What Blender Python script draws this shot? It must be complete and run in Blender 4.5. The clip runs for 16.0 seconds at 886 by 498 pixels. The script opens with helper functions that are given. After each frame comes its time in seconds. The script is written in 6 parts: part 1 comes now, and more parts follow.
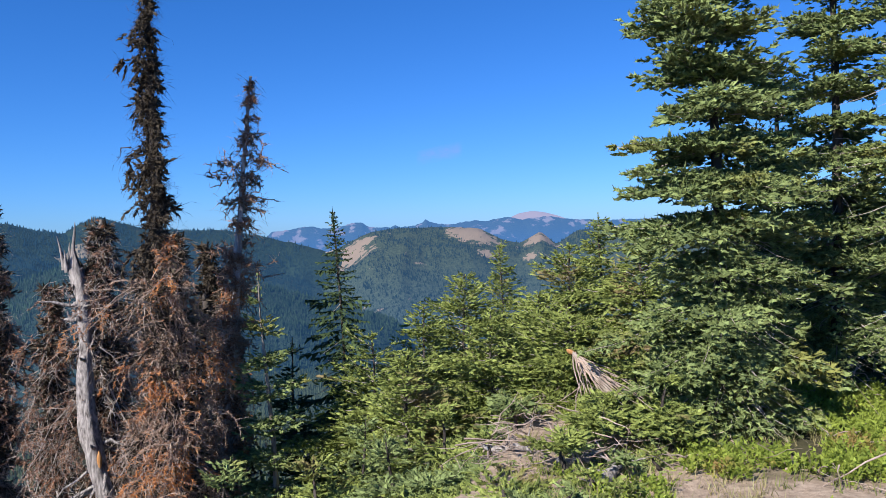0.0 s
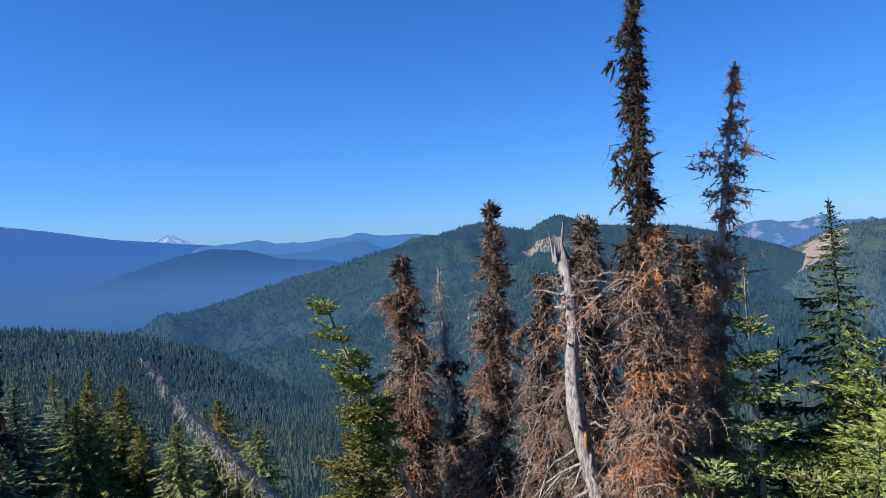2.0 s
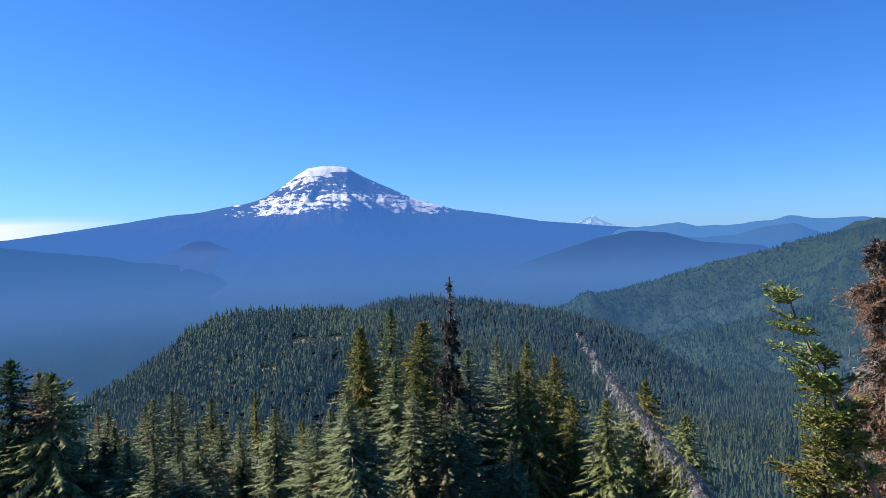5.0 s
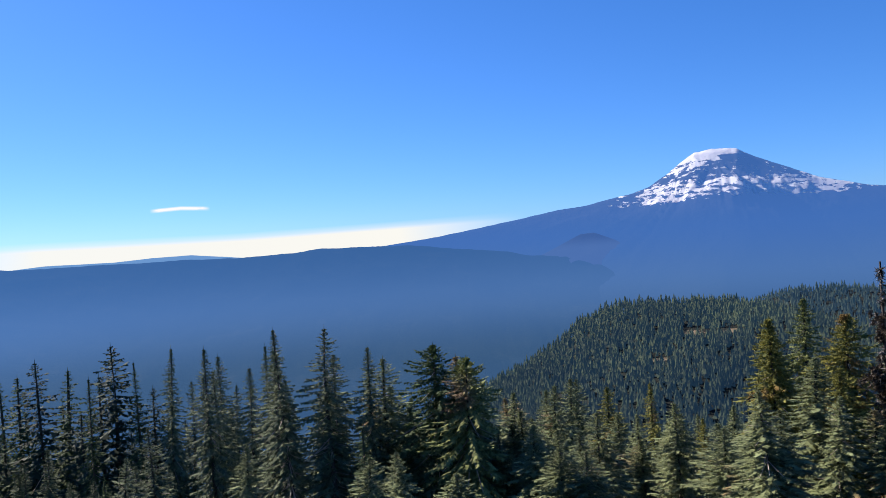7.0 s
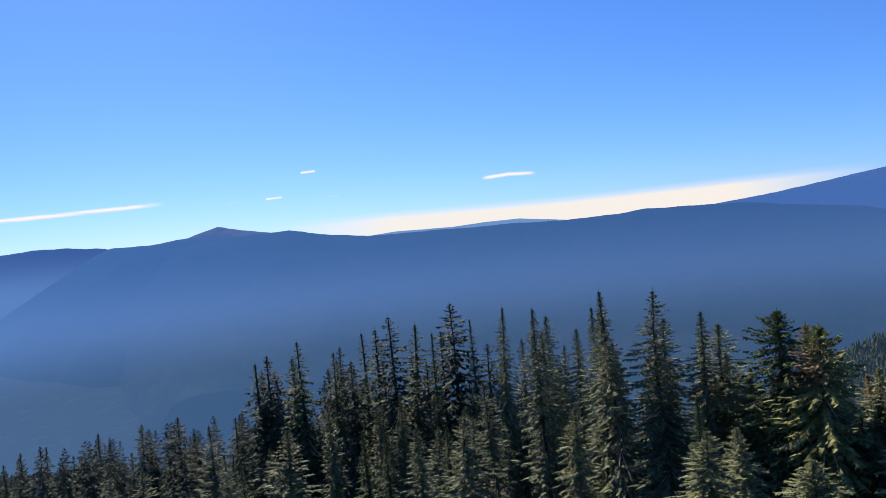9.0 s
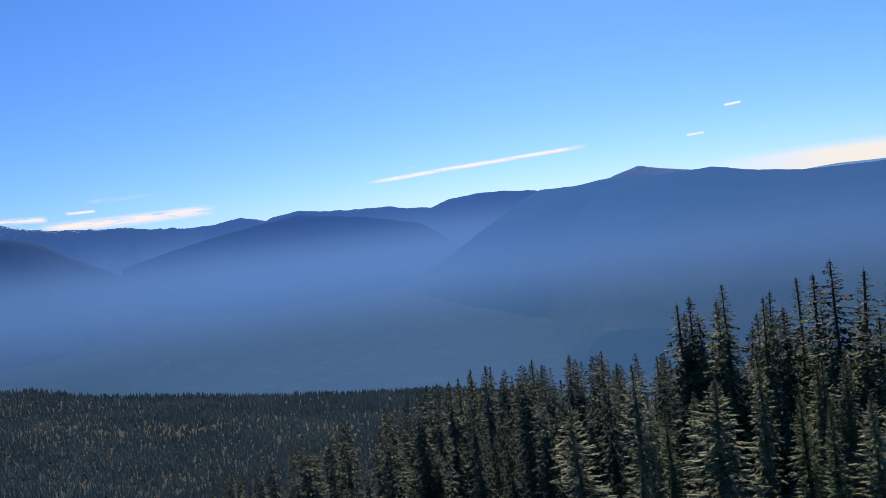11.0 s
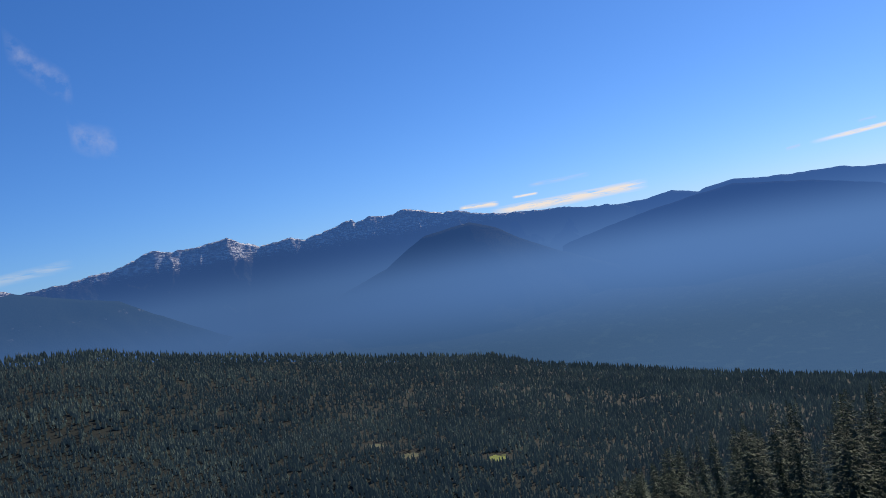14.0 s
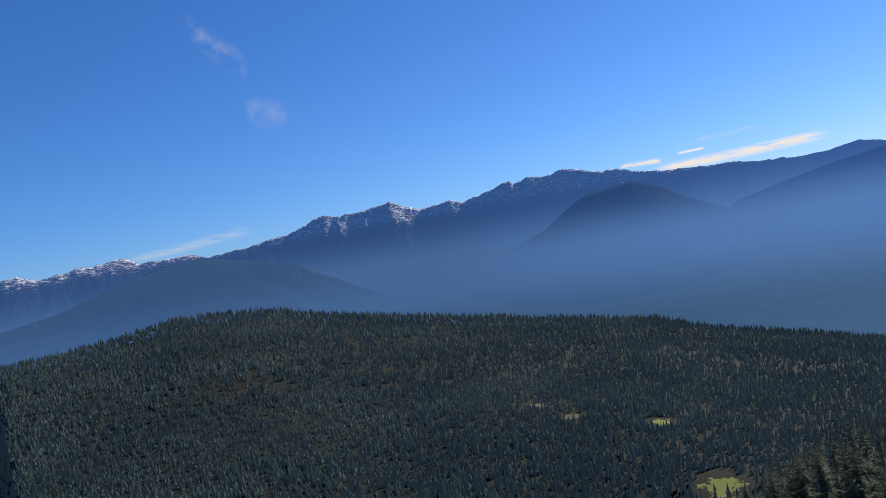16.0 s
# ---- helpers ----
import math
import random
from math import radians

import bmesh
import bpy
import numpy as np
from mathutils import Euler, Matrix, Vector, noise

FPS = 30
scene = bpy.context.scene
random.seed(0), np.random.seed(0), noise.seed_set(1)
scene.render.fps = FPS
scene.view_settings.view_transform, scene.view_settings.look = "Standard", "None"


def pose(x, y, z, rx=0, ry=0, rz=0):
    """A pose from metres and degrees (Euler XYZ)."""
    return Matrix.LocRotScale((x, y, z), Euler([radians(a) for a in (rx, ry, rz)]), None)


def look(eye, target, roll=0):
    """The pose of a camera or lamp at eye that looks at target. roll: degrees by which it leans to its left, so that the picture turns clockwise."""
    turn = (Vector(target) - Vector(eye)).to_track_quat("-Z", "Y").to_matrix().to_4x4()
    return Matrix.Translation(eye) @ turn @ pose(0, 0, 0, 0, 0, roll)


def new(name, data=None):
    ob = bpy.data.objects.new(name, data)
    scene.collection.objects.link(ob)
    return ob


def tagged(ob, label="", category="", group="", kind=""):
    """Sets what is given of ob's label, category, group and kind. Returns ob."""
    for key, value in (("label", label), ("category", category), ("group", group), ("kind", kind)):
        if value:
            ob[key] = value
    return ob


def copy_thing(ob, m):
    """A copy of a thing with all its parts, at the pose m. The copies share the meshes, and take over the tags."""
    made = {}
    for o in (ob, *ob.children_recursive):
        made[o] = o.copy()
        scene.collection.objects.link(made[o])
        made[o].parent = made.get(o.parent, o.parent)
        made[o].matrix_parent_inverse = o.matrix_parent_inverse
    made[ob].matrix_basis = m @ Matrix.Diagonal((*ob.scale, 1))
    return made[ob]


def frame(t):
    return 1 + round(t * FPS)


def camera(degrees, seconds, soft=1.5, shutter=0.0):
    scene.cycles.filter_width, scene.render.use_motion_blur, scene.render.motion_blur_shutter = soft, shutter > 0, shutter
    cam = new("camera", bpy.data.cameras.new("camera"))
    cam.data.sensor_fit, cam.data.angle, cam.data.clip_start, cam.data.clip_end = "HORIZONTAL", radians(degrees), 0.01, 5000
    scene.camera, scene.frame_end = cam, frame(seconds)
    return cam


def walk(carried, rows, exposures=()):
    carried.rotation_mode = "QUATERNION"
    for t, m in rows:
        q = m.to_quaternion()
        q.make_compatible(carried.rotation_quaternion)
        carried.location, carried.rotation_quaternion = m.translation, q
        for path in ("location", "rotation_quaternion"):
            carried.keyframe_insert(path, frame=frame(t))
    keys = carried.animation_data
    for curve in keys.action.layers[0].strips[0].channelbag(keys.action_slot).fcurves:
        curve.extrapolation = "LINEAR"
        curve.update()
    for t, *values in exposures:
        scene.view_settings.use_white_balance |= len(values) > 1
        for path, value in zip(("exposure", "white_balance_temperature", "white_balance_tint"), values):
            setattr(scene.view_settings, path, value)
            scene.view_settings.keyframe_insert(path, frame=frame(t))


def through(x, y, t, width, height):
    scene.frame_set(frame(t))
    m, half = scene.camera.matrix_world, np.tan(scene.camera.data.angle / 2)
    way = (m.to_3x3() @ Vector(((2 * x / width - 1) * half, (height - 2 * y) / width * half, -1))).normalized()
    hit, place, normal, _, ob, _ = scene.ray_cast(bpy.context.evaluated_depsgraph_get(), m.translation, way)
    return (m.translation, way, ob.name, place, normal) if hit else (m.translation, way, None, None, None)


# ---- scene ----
cam = camera(60.69, 16.0, soft=0.5)
PATH = [
    (0.0, pose(-0.000, 0.000, 0.000, 88.30, 1.90, 0.00)),
    (0.5, pose(-0.020, 0.039, 0.016, 88.58, 3.24, 8.69)),
    (1.0, pose(-0.065, 0.005, 0.019, 88.86, 2.97, 15.90)),
    (1.5, pose(-0.186, -0.031, 0.006, 89.19, 2.75, 25.34)),
    (2.0, pose(-0.306, -0.016, -0.004, 89.24, 2.57, 33.17)),
    (2.5, pose(-0.325, -0.039, 0.018, 89.36, 2.28, 36.39)),
    (3.0, pose(-0.409, -0.033, 0.010, 89.17, 1.86, 41.48)),
    (3.5, pose(-0.438, -0.003, 0.005, 88.97, 1.77, 43.33)),
    (4.0, pose(-0.468, 0.024, 0.002, 88.91, 1.68, 48.06)),
    (4.5, pose(-0.549, -0.045, 0.012, 88.83, 1.88, 54.54)),
    (5.0, pose(-0.710, -0.125, -0.014, 89.08, 1.79, 64.18)),
    (7.5, pose(-1.547, -0.196, -0.061, 89.64, 4.64, 97.03)),
    (8.0, pose(-1.717, -0.193, -0.082, 89.23, 4.89, 101.90)),
    (8.5, pose(-1.850, -0.276, -0.071, 89.11, 5.18, 111.19)),
    (9.0, pose(-1.964, -0.377, -0.074, 88.93, 5.45, 117.08)),
    (9.5, pose(-2.069, -0.493, -0.057, 87.57, 5.74, 126.68)),
    (12.0, pose(-2.520, -0.991, -0.025, 89.70, 5.70, 161.00)),
    (12.5, pose(-2.598, -1.078, -0.023, 90.40, 5.66, 168.36)),
    (13.0, pose(-2.667, -1.153, -0.022, 90.62, 8.66, 173.40)),
    (13.5, pose(-2.727, -1.219, -0.021, 90.77, 9.34, 178.82)),
    (14.0, pose(-2.780, -1.278, -0.021, 90.25, 9.47, 180.44)),
    (14.5, pose(-2.829, -1.332, -0.021, 90.02, 9.38, 180.87)),
    (15.0, pose(-2.874, -1.382, -0.021, 90.13, 9.20, 181.95)),
    (15.5, pose(-2.917, -1.429, -0.021, 90.32, 9.04, 185.55)),
    (16.0, pose(-2.958, -1.475, -0.021, 89.40, 10.23, 192.55)),
]
walk(cam, PATH, [(0.0, 0.62, 6130, 12), (2.0, 0.72, 6300, 12), (3.5, 0.86, 6450, 12), (5.0, 0.88, 6500, 12), (8.5, 0.67, 7000, 19), (9.7, 0.67, 7100, 21), (11.9, 0.56, 7200, 17), (12.6, 0.40, 7250, 16), (16.0, 0.50, 7150, 14)])

# ---- light ----
SUN_AZ, SUN_EL = 140.0, 38.0
EXPOSURE = 0.7


def polar(az, r):
    a = radians(az)
    return -math.sin(a) * r, math.cos(a) * r


def to_right(az):
    """The way to the right of someone who faces the bearing az."""
    a = radians(az)
    return math.cos(a), math.sin(a)


world = bpy.data.worlds.new("world")
scene.world = world
world.use_nodes = True
wn = world.node_tree
sky = wn.nodes.new("ShaderNodeTexSky")
sky.sky_type = "NISHITA"
sky.sun_disc = False
sky.sun_elevation = radians(SUN_EL)
sky.sun_rotation = radians(360 - SUN_AZ)
sky.altitude = 1700
sky.air_density, sky.dust_density, sky.ozone_density = 1.0, 0.7, 3.5
# mountain air: deep blue overhead, paler where the sky is bright
bands, deep = wn.nodes.new("ShaderNodeSeparateColor"), wn.nodes.new("ShaderNodeCombineColor")
wn.links.new(sky.outputs[0], bands.inputs[0])
for band, (share, usual, power) in enumerate(((0.40, 2.3, 1.20), (0.89, 3.3, 0.95), (1.57, 4.6, 0.90))):
    curve, level = wn.nodes.new("ShaderNodeMath"), wn.nodes.new("ShaderNodeMath")
    curve.operation, level.operation = "POWER", "MULTIPLY"
    wn.links.new(bands.outputs[band], curve.inputs[0])
    curve.inputs[1].default_value = power
    wn.links.new(curve.outputs[0], level.inputs[0])
    level.inputs[1].default_value = share * usual ** (1 - power)
    wn.links.new(level.outputs[0], deep.inputs[band])
wn.links.new(deep.outputs[0], wn.nodes["Background"].inputs[0])
wn.nodes["Background"].inputs[1].default_value = 0.062

sun = new("sun", bpy.data.lights.new("sun", "SUN"))
sun.data.energy, sun.data.angle, sun.data.color = 5.0, radians(0.55), (1.0, 0.94, 0.85)
sx, sy = polar(SUN_AZ, math.cos(radians(SUN_EL)))
sun.matrix_world = look((sx * 100, sy * 100, math.sin(radians(SUN_EL)) * 100), (0, 0, 0))


# ---- materials ----
def lin(r, g, b):
    return tuple((c / 255 / 12.92 if c < 10.3 else ((c / 255 + 0.055) / 1.055) ** 2.4) for c in (r, g, b)) + (1,)


# height angles between which the haze painted over the valley thins towards the ridge
NEAR_HAZE = (-8.8, -2.8)


class Mat:
    """A small node-building helper round one material."""

    def __init__(self, name, material=None):
        self.m = material or bpy.data.materials.new(name)
        self.m.use_nodes = True
        self.t = self.m.node_tree
        self.bsdf = self.t.nodes["Principled BSDF"]
        self.out = self.t.nodes["Material Output"]
        self.bsdf.inputs["Specular IOR Level"].default_value = 0.25

    def node(self, kind, **inputs):
        n = self.t.nodes.new(kind)
        for k, v in inputs.items():
            self.put(n.inputs[k.replace("_", " ")], v)
        return n

    def put(self, socket, v):
        if isinstance(v, bpy.types.NodeSocket):
            self.t.links.new(v, socket)
        else:
            socket.default_value = v

    def position(self):
        return self.node("ShaderNodeNewGeometry").outputs["Position"]

    def noise(self, scale, detail=4.0, rough=0.55, stretch=None, vec=None):
        vec = vec or self.position()
        if stretch:
            mp = self.node("ShaderNodeMapping")
            self.put(mp.inputs["Vector"], vec)
            mp.inputs["Scale"].default_value = stretch
            vec = mp.outputs[0]
        n = self.node("ShaderNodeTexNoise", Vector=vec, Scale=scale, Detail=detail, Roughness=rough)
        return n.outputs["Fac"]

    def ramp(self, fac, stops):
        n = self.node("ShaderNodeValToRGB", Fac=fac)
        e = n.color_ramp.elements
        while len(e) < len(stops):
            e.new(0.5)
        for k, (p, c) in zip(e, stops):
            k.position = p
            k.color = c if len(c) == 4 else (*c, 1)
        return n.outputs[0]

    def mix(self, fac, a, b):
        n = self.t.nodes.new("ShaderNodeMix")
        n.data_type = "RGBA"
        self.put(n.inputs[0], fac)
        self.put(n.inputs[6], a)
        self.put(n.inputs[7], b)
        return n.outputs[2]

    def math(self, op, a, b=0.0, clamp=False):
        n = self.t.nodes.new("ShaderNodeMath")
        n.operation, n.use_clamp = op, clamp
        self.put(n.inputs[0], a)
        self.put(n.inputs[1], b)
        return n.outputs[0]

    def height(self, low, high, a, b):
        """a at world height low, b at high, clamped."""
        sep = self.node("ShaderNodeSeparateXYZ", Vector=self.position())
        n = self.node("ShaderNodeMapRange", Value=sep.outputs[2])
        for k, v in zip(("From Min", "From Max", "To Min", "To Max"), (low, high, a, b)):
            n.inputs[k].default_value = v
        n.interpolation_type = "SMOOTHSTEP"
        return n.outputs[0]

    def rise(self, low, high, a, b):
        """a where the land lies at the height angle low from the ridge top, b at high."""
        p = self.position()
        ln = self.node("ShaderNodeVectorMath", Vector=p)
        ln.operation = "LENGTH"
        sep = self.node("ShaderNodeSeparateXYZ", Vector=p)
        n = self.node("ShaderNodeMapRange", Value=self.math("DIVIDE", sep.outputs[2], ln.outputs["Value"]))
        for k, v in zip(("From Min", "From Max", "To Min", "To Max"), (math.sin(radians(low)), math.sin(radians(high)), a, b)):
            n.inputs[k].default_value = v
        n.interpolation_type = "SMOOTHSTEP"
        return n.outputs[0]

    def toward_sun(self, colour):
        """Scales the painted haze by bearing: brightest beneath the sun, dimmer towards the crags."""
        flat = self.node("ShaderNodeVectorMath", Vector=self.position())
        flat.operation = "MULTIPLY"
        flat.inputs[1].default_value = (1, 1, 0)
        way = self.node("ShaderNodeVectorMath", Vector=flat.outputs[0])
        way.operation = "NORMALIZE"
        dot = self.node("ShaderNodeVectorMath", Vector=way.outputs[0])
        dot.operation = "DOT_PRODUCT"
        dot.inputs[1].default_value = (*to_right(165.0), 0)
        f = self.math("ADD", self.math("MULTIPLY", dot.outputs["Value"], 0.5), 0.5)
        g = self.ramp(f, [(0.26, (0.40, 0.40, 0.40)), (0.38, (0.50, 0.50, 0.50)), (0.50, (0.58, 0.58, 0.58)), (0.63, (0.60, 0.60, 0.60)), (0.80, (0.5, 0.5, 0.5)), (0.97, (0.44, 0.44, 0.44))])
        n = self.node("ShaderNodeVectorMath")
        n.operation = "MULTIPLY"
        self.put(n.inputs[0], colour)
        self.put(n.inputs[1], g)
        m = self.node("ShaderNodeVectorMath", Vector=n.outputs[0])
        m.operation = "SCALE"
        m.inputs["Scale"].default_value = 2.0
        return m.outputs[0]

    def island(self):
        return self.node("ShaderNodeNewGeometry").outputs["Random Per Island"]

    def spot(self, centre, radius, ragged=0.5, scale=None):
        """1 within radius of centre, with a ragged edge."""
        d = self.node("ShaderNodeVectorMath", Vector=self.position())
        d.operation = "DISTANCE"
        d.inputs[1].default_value = centre
        n = self.noise(scale or 2.2 / radius, 6.0, 0.65)
        v = self.math("ADD", self.math("DIVIDE", d.outputs["Value"], radius), self.math("MULTIPLY", self.math("SUBTRACT", n, 0.5), 4.0 * ragged))
        return self.ramp(v, [(0.86, (1, 1, 1)), (1.0, (0, 0, 0))])

    def bump(self, height, strength, distance):
        n = self.node("ShaderNodeBump", Height=height, Strength=strength, Distance=distance)
        self.put(self.bsdf.inputs["Normal"], n.outputs[0])

    def base(self, c, rough=0.8):
        self.put(self.bsdf.inputs["Base Color"], c)
        self.put(self.bsdf.inputs["Roughness"], rough)

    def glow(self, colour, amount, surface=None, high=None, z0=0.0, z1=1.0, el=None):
        """Distance haze painted as emission over a backdrop: amount 0 to 1, high its crest tone."""
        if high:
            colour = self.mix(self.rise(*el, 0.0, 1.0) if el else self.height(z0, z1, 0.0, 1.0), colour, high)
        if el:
            colour = self.mix(self.rise(*NEAR_HAZE, 0.0, 1.0), lin(58, 97, 140), colour)
            amount = self.math("MINIMUM", amount, self.rise(*NEAR_HAZE, 0.89, 0.965))
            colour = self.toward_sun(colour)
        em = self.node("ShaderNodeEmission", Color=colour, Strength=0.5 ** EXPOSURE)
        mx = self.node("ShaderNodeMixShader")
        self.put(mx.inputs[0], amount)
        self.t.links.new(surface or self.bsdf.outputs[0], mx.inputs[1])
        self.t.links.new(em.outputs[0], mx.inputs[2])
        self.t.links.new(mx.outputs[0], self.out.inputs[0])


def foliage(name, dark, light, dry=None, dry_at=0.7, through=0.25, patch=1.2):
    """Needles: two greens by shoot and by patch, and a drier tint in places."""
    k = Mat(name)
    tip = tuple(min(0.5, 1.35 * v) for v in light[:3]) + (1,)
    clump = k.math("ADD", k.math("MULTIPLY", k.island(), 0.5), k.math("MULTIPLY", k.noise(4.0 * patch, 3.0), 0.75))
    c = k.ramp(clump, [(0.2, dark), (0.75, light), (0.95, tip)])
    if dry:
        n = k.noise(patch, 2.0)
        f = k.ramp(n, [(dry_at, (0, 0, 0)), (min(0.99, dry_at + 0.08), (1, 1, 1))])
        c = k.mix(f, c, dry)
    k.base(c, 0.75)
    k.bsdf.inputs["Specular IOR Level"].default_value = 0.12
    tr = k.node("ShaderNodeBsdfTranslucent", Color=c)
    mx = k.node("ShaderNodeMixShader")
    mx.inputs[0].default_value = through
    k.t.links.new(k.bsdf.outputs[0], mx.inputs[1])
    k.t.links.new(tr.outputs[0], mx.inputs[2])
    k.t.links.new(mx.outputs[0], k.out.inputs[0])
    return k.m


def bark(name, a, b, scale=9.0):
    k = Mat(name)
    n = k.noise(scale, 5.0, 0.65, stretch=(1, 1, 0.18))
    k.base(k.mix(k.ramp(n, [(0.32, (0, 0, 0)), (0.68, (1, 1, 1))]), a, b), 0.9)
    k.bump(n, 0.7, 0.02)
    return k.m


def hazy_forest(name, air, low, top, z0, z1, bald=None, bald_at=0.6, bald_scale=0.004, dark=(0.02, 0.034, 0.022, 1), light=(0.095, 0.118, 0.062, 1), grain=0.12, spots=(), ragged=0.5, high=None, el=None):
    """Wooded slopes far off, with open ground where bald is given, under painted haze that thickens towards the valley.
    """
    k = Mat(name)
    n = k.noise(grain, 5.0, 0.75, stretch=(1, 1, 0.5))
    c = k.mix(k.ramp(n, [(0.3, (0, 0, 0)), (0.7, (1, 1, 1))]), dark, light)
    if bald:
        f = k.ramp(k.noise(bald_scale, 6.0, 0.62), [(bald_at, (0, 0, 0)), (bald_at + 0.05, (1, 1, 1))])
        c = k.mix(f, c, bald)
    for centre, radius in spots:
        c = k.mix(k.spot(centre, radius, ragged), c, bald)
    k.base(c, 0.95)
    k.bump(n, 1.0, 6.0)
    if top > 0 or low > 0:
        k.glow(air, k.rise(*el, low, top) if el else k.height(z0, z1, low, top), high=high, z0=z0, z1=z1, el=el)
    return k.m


# western haze tone, painted as emission on hills and trees
HAZE_W = lin(72, 122, 174)

# needle tones vary by shoot; their wide span also stands in for crown shadow
fir_green = foliage("fir_needles", (0.026, 0.042, 0.017, 1), (0.225, 0.275, 0.095, 1), (0.24, 0.24, 0.065, 1), 0.58, 0.1)
bush_green = foliage("young_fir_needles", (0.035, 0.055, 0.015, 1), (0.26, 0.30, 0.075, 1), (0.24, 0.185, 0.085, 1), 0.60, 0.12)
# shaded copy of the fir needles: shade painted into the colour
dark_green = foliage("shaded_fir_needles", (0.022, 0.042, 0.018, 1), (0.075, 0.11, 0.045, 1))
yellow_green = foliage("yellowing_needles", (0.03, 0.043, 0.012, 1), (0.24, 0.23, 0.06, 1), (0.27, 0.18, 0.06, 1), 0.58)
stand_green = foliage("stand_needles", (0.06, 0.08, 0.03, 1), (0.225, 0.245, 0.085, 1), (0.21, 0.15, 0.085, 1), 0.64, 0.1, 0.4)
# backlit copies for stand and lower slope, darkened in the needle colour
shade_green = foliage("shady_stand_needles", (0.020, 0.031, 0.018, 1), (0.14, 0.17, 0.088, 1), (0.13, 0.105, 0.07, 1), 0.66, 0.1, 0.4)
backlit_green = foliage("backlit_needles", (0.012, 0.023, 0.015, 1), (0.042, 0.066, 0.040, 1), (0.06, 0.06, 0.042, 1), 0.66, 0.1, 0.4)
# sunlit copy for bearings below 98, the sun painted into the colour
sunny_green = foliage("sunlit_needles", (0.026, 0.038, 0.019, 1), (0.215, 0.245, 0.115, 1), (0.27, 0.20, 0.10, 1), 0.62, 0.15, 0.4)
rust = foliage("dead_rust_needles", (0.10, 0.065, 0.046, 1), (0.44, 0.29, 0.20, 1), (0.60, 0.26, 0.09, 1), 0.475, patch=1.8)
dull_rust = foliage("dead_brown_needles", (0.055, 0.034, 0.025, 1), (0.36, 0.20, 0.125, 1), (0.54, 0.24, 0.10, 1), 0.56, patch=1.6)
lichen = foliage("dark_lichen", (0.022, 0.018, 0.013, 1), (0.09, 0.07, 0.046, 1), through=0.1)
twig_grey = bark("dead_twigs", (0.19, 0.158, 0.13, 1), (0.55, 0.47, 0.40, 1))
twig_brown = bark("brown_twigs", (0.19, 0.14, 0.108, 1), (0.50, 0.39, 0.31, 1))
snag_grey = bark("weathered_wood", (0.07, 0.058, 0.052, 1), (0.46, 0.41, 0.37, 1), 34)
pale_bark = bark("pale_dead_bark", (0.13, 0.10, 0.076, 1), (0.47, 0.40, 0.32, 1), 12)
bark_dark = bark("fir_bark", (0.03, 0.025, 0.02, 1), (0.10, 0.082, 0.068, 1))
bleached = bark("bleached_wood", (0.24, 0.215, 0.19, 1), (0.60, 0.55, 0.50, 1), 14)
fresh_wood = bark("split_wood", (0.30, 0.13, 0.04, 1), (0.50, 0.26, 0.10, 1), 30)


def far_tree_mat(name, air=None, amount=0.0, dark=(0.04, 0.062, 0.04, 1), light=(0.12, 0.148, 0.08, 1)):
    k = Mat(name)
    # tone varies by grove and tree; the slow dark patches stand in for ravine shade
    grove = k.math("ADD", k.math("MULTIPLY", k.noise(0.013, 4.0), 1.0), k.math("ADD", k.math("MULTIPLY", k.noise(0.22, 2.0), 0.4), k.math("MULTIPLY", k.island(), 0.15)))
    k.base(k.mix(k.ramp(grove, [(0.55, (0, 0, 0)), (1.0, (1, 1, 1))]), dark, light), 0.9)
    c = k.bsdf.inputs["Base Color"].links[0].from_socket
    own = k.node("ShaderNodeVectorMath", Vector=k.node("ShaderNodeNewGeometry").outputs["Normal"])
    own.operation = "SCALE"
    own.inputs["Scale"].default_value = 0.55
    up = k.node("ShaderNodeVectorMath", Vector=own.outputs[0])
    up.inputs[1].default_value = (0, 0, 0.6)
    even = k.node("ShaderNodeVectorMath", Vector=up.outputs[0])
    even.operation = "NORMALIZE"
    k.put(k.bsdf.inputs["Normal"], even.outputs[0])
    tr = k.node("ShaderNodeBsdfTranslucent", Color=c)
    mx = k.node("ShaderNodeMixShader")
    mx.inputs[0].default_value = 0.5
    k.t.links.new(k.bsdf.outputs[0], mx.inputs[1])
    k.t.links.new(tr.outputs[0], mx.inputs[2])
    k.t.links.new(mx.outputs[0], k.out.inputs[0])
    # flat haze tint painted as emission; it also lifts shade on nearer trees
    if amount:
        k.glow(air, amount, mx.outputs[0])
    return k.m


# ---- mesh tools ----
def raw_mesh(name, verts, faces, sides):
    """A mesh from arrays: faces (n, sides)."""
    me = bpy.data.meshes.new(name)
    verts, faces = np.asarray(verts, np.float32), np.asarray(faces, np.int32)
    me.vertices.add(len(verts))
    me.vertices.foreach_set("co", verts.ravel())
    me.loops.add(faces.size)
    me.loops.foreach_set("vertex_index", faces.ravel())
    me.polygons.add(len(faces))
    me.polygons.foreach_set("loop_start", np.arange(0, faces.size, sides, dtype=np.int32))
    me.update(calc_edges=True)
    return me


def array_part(name, verts, faces, sides, material, parent=None, label="", smooth=False):
    me = raw_mesh(name, verts, faces, sides)
    me.materials.append(material)
    if smooth:
        me.polygons.foreach_set("use_smooth", np.ones(len(me.polygons), bool))
    ob = new(name, me)
    ob.parent = parent
    if label:
        tagged(ob, label)
    return ob


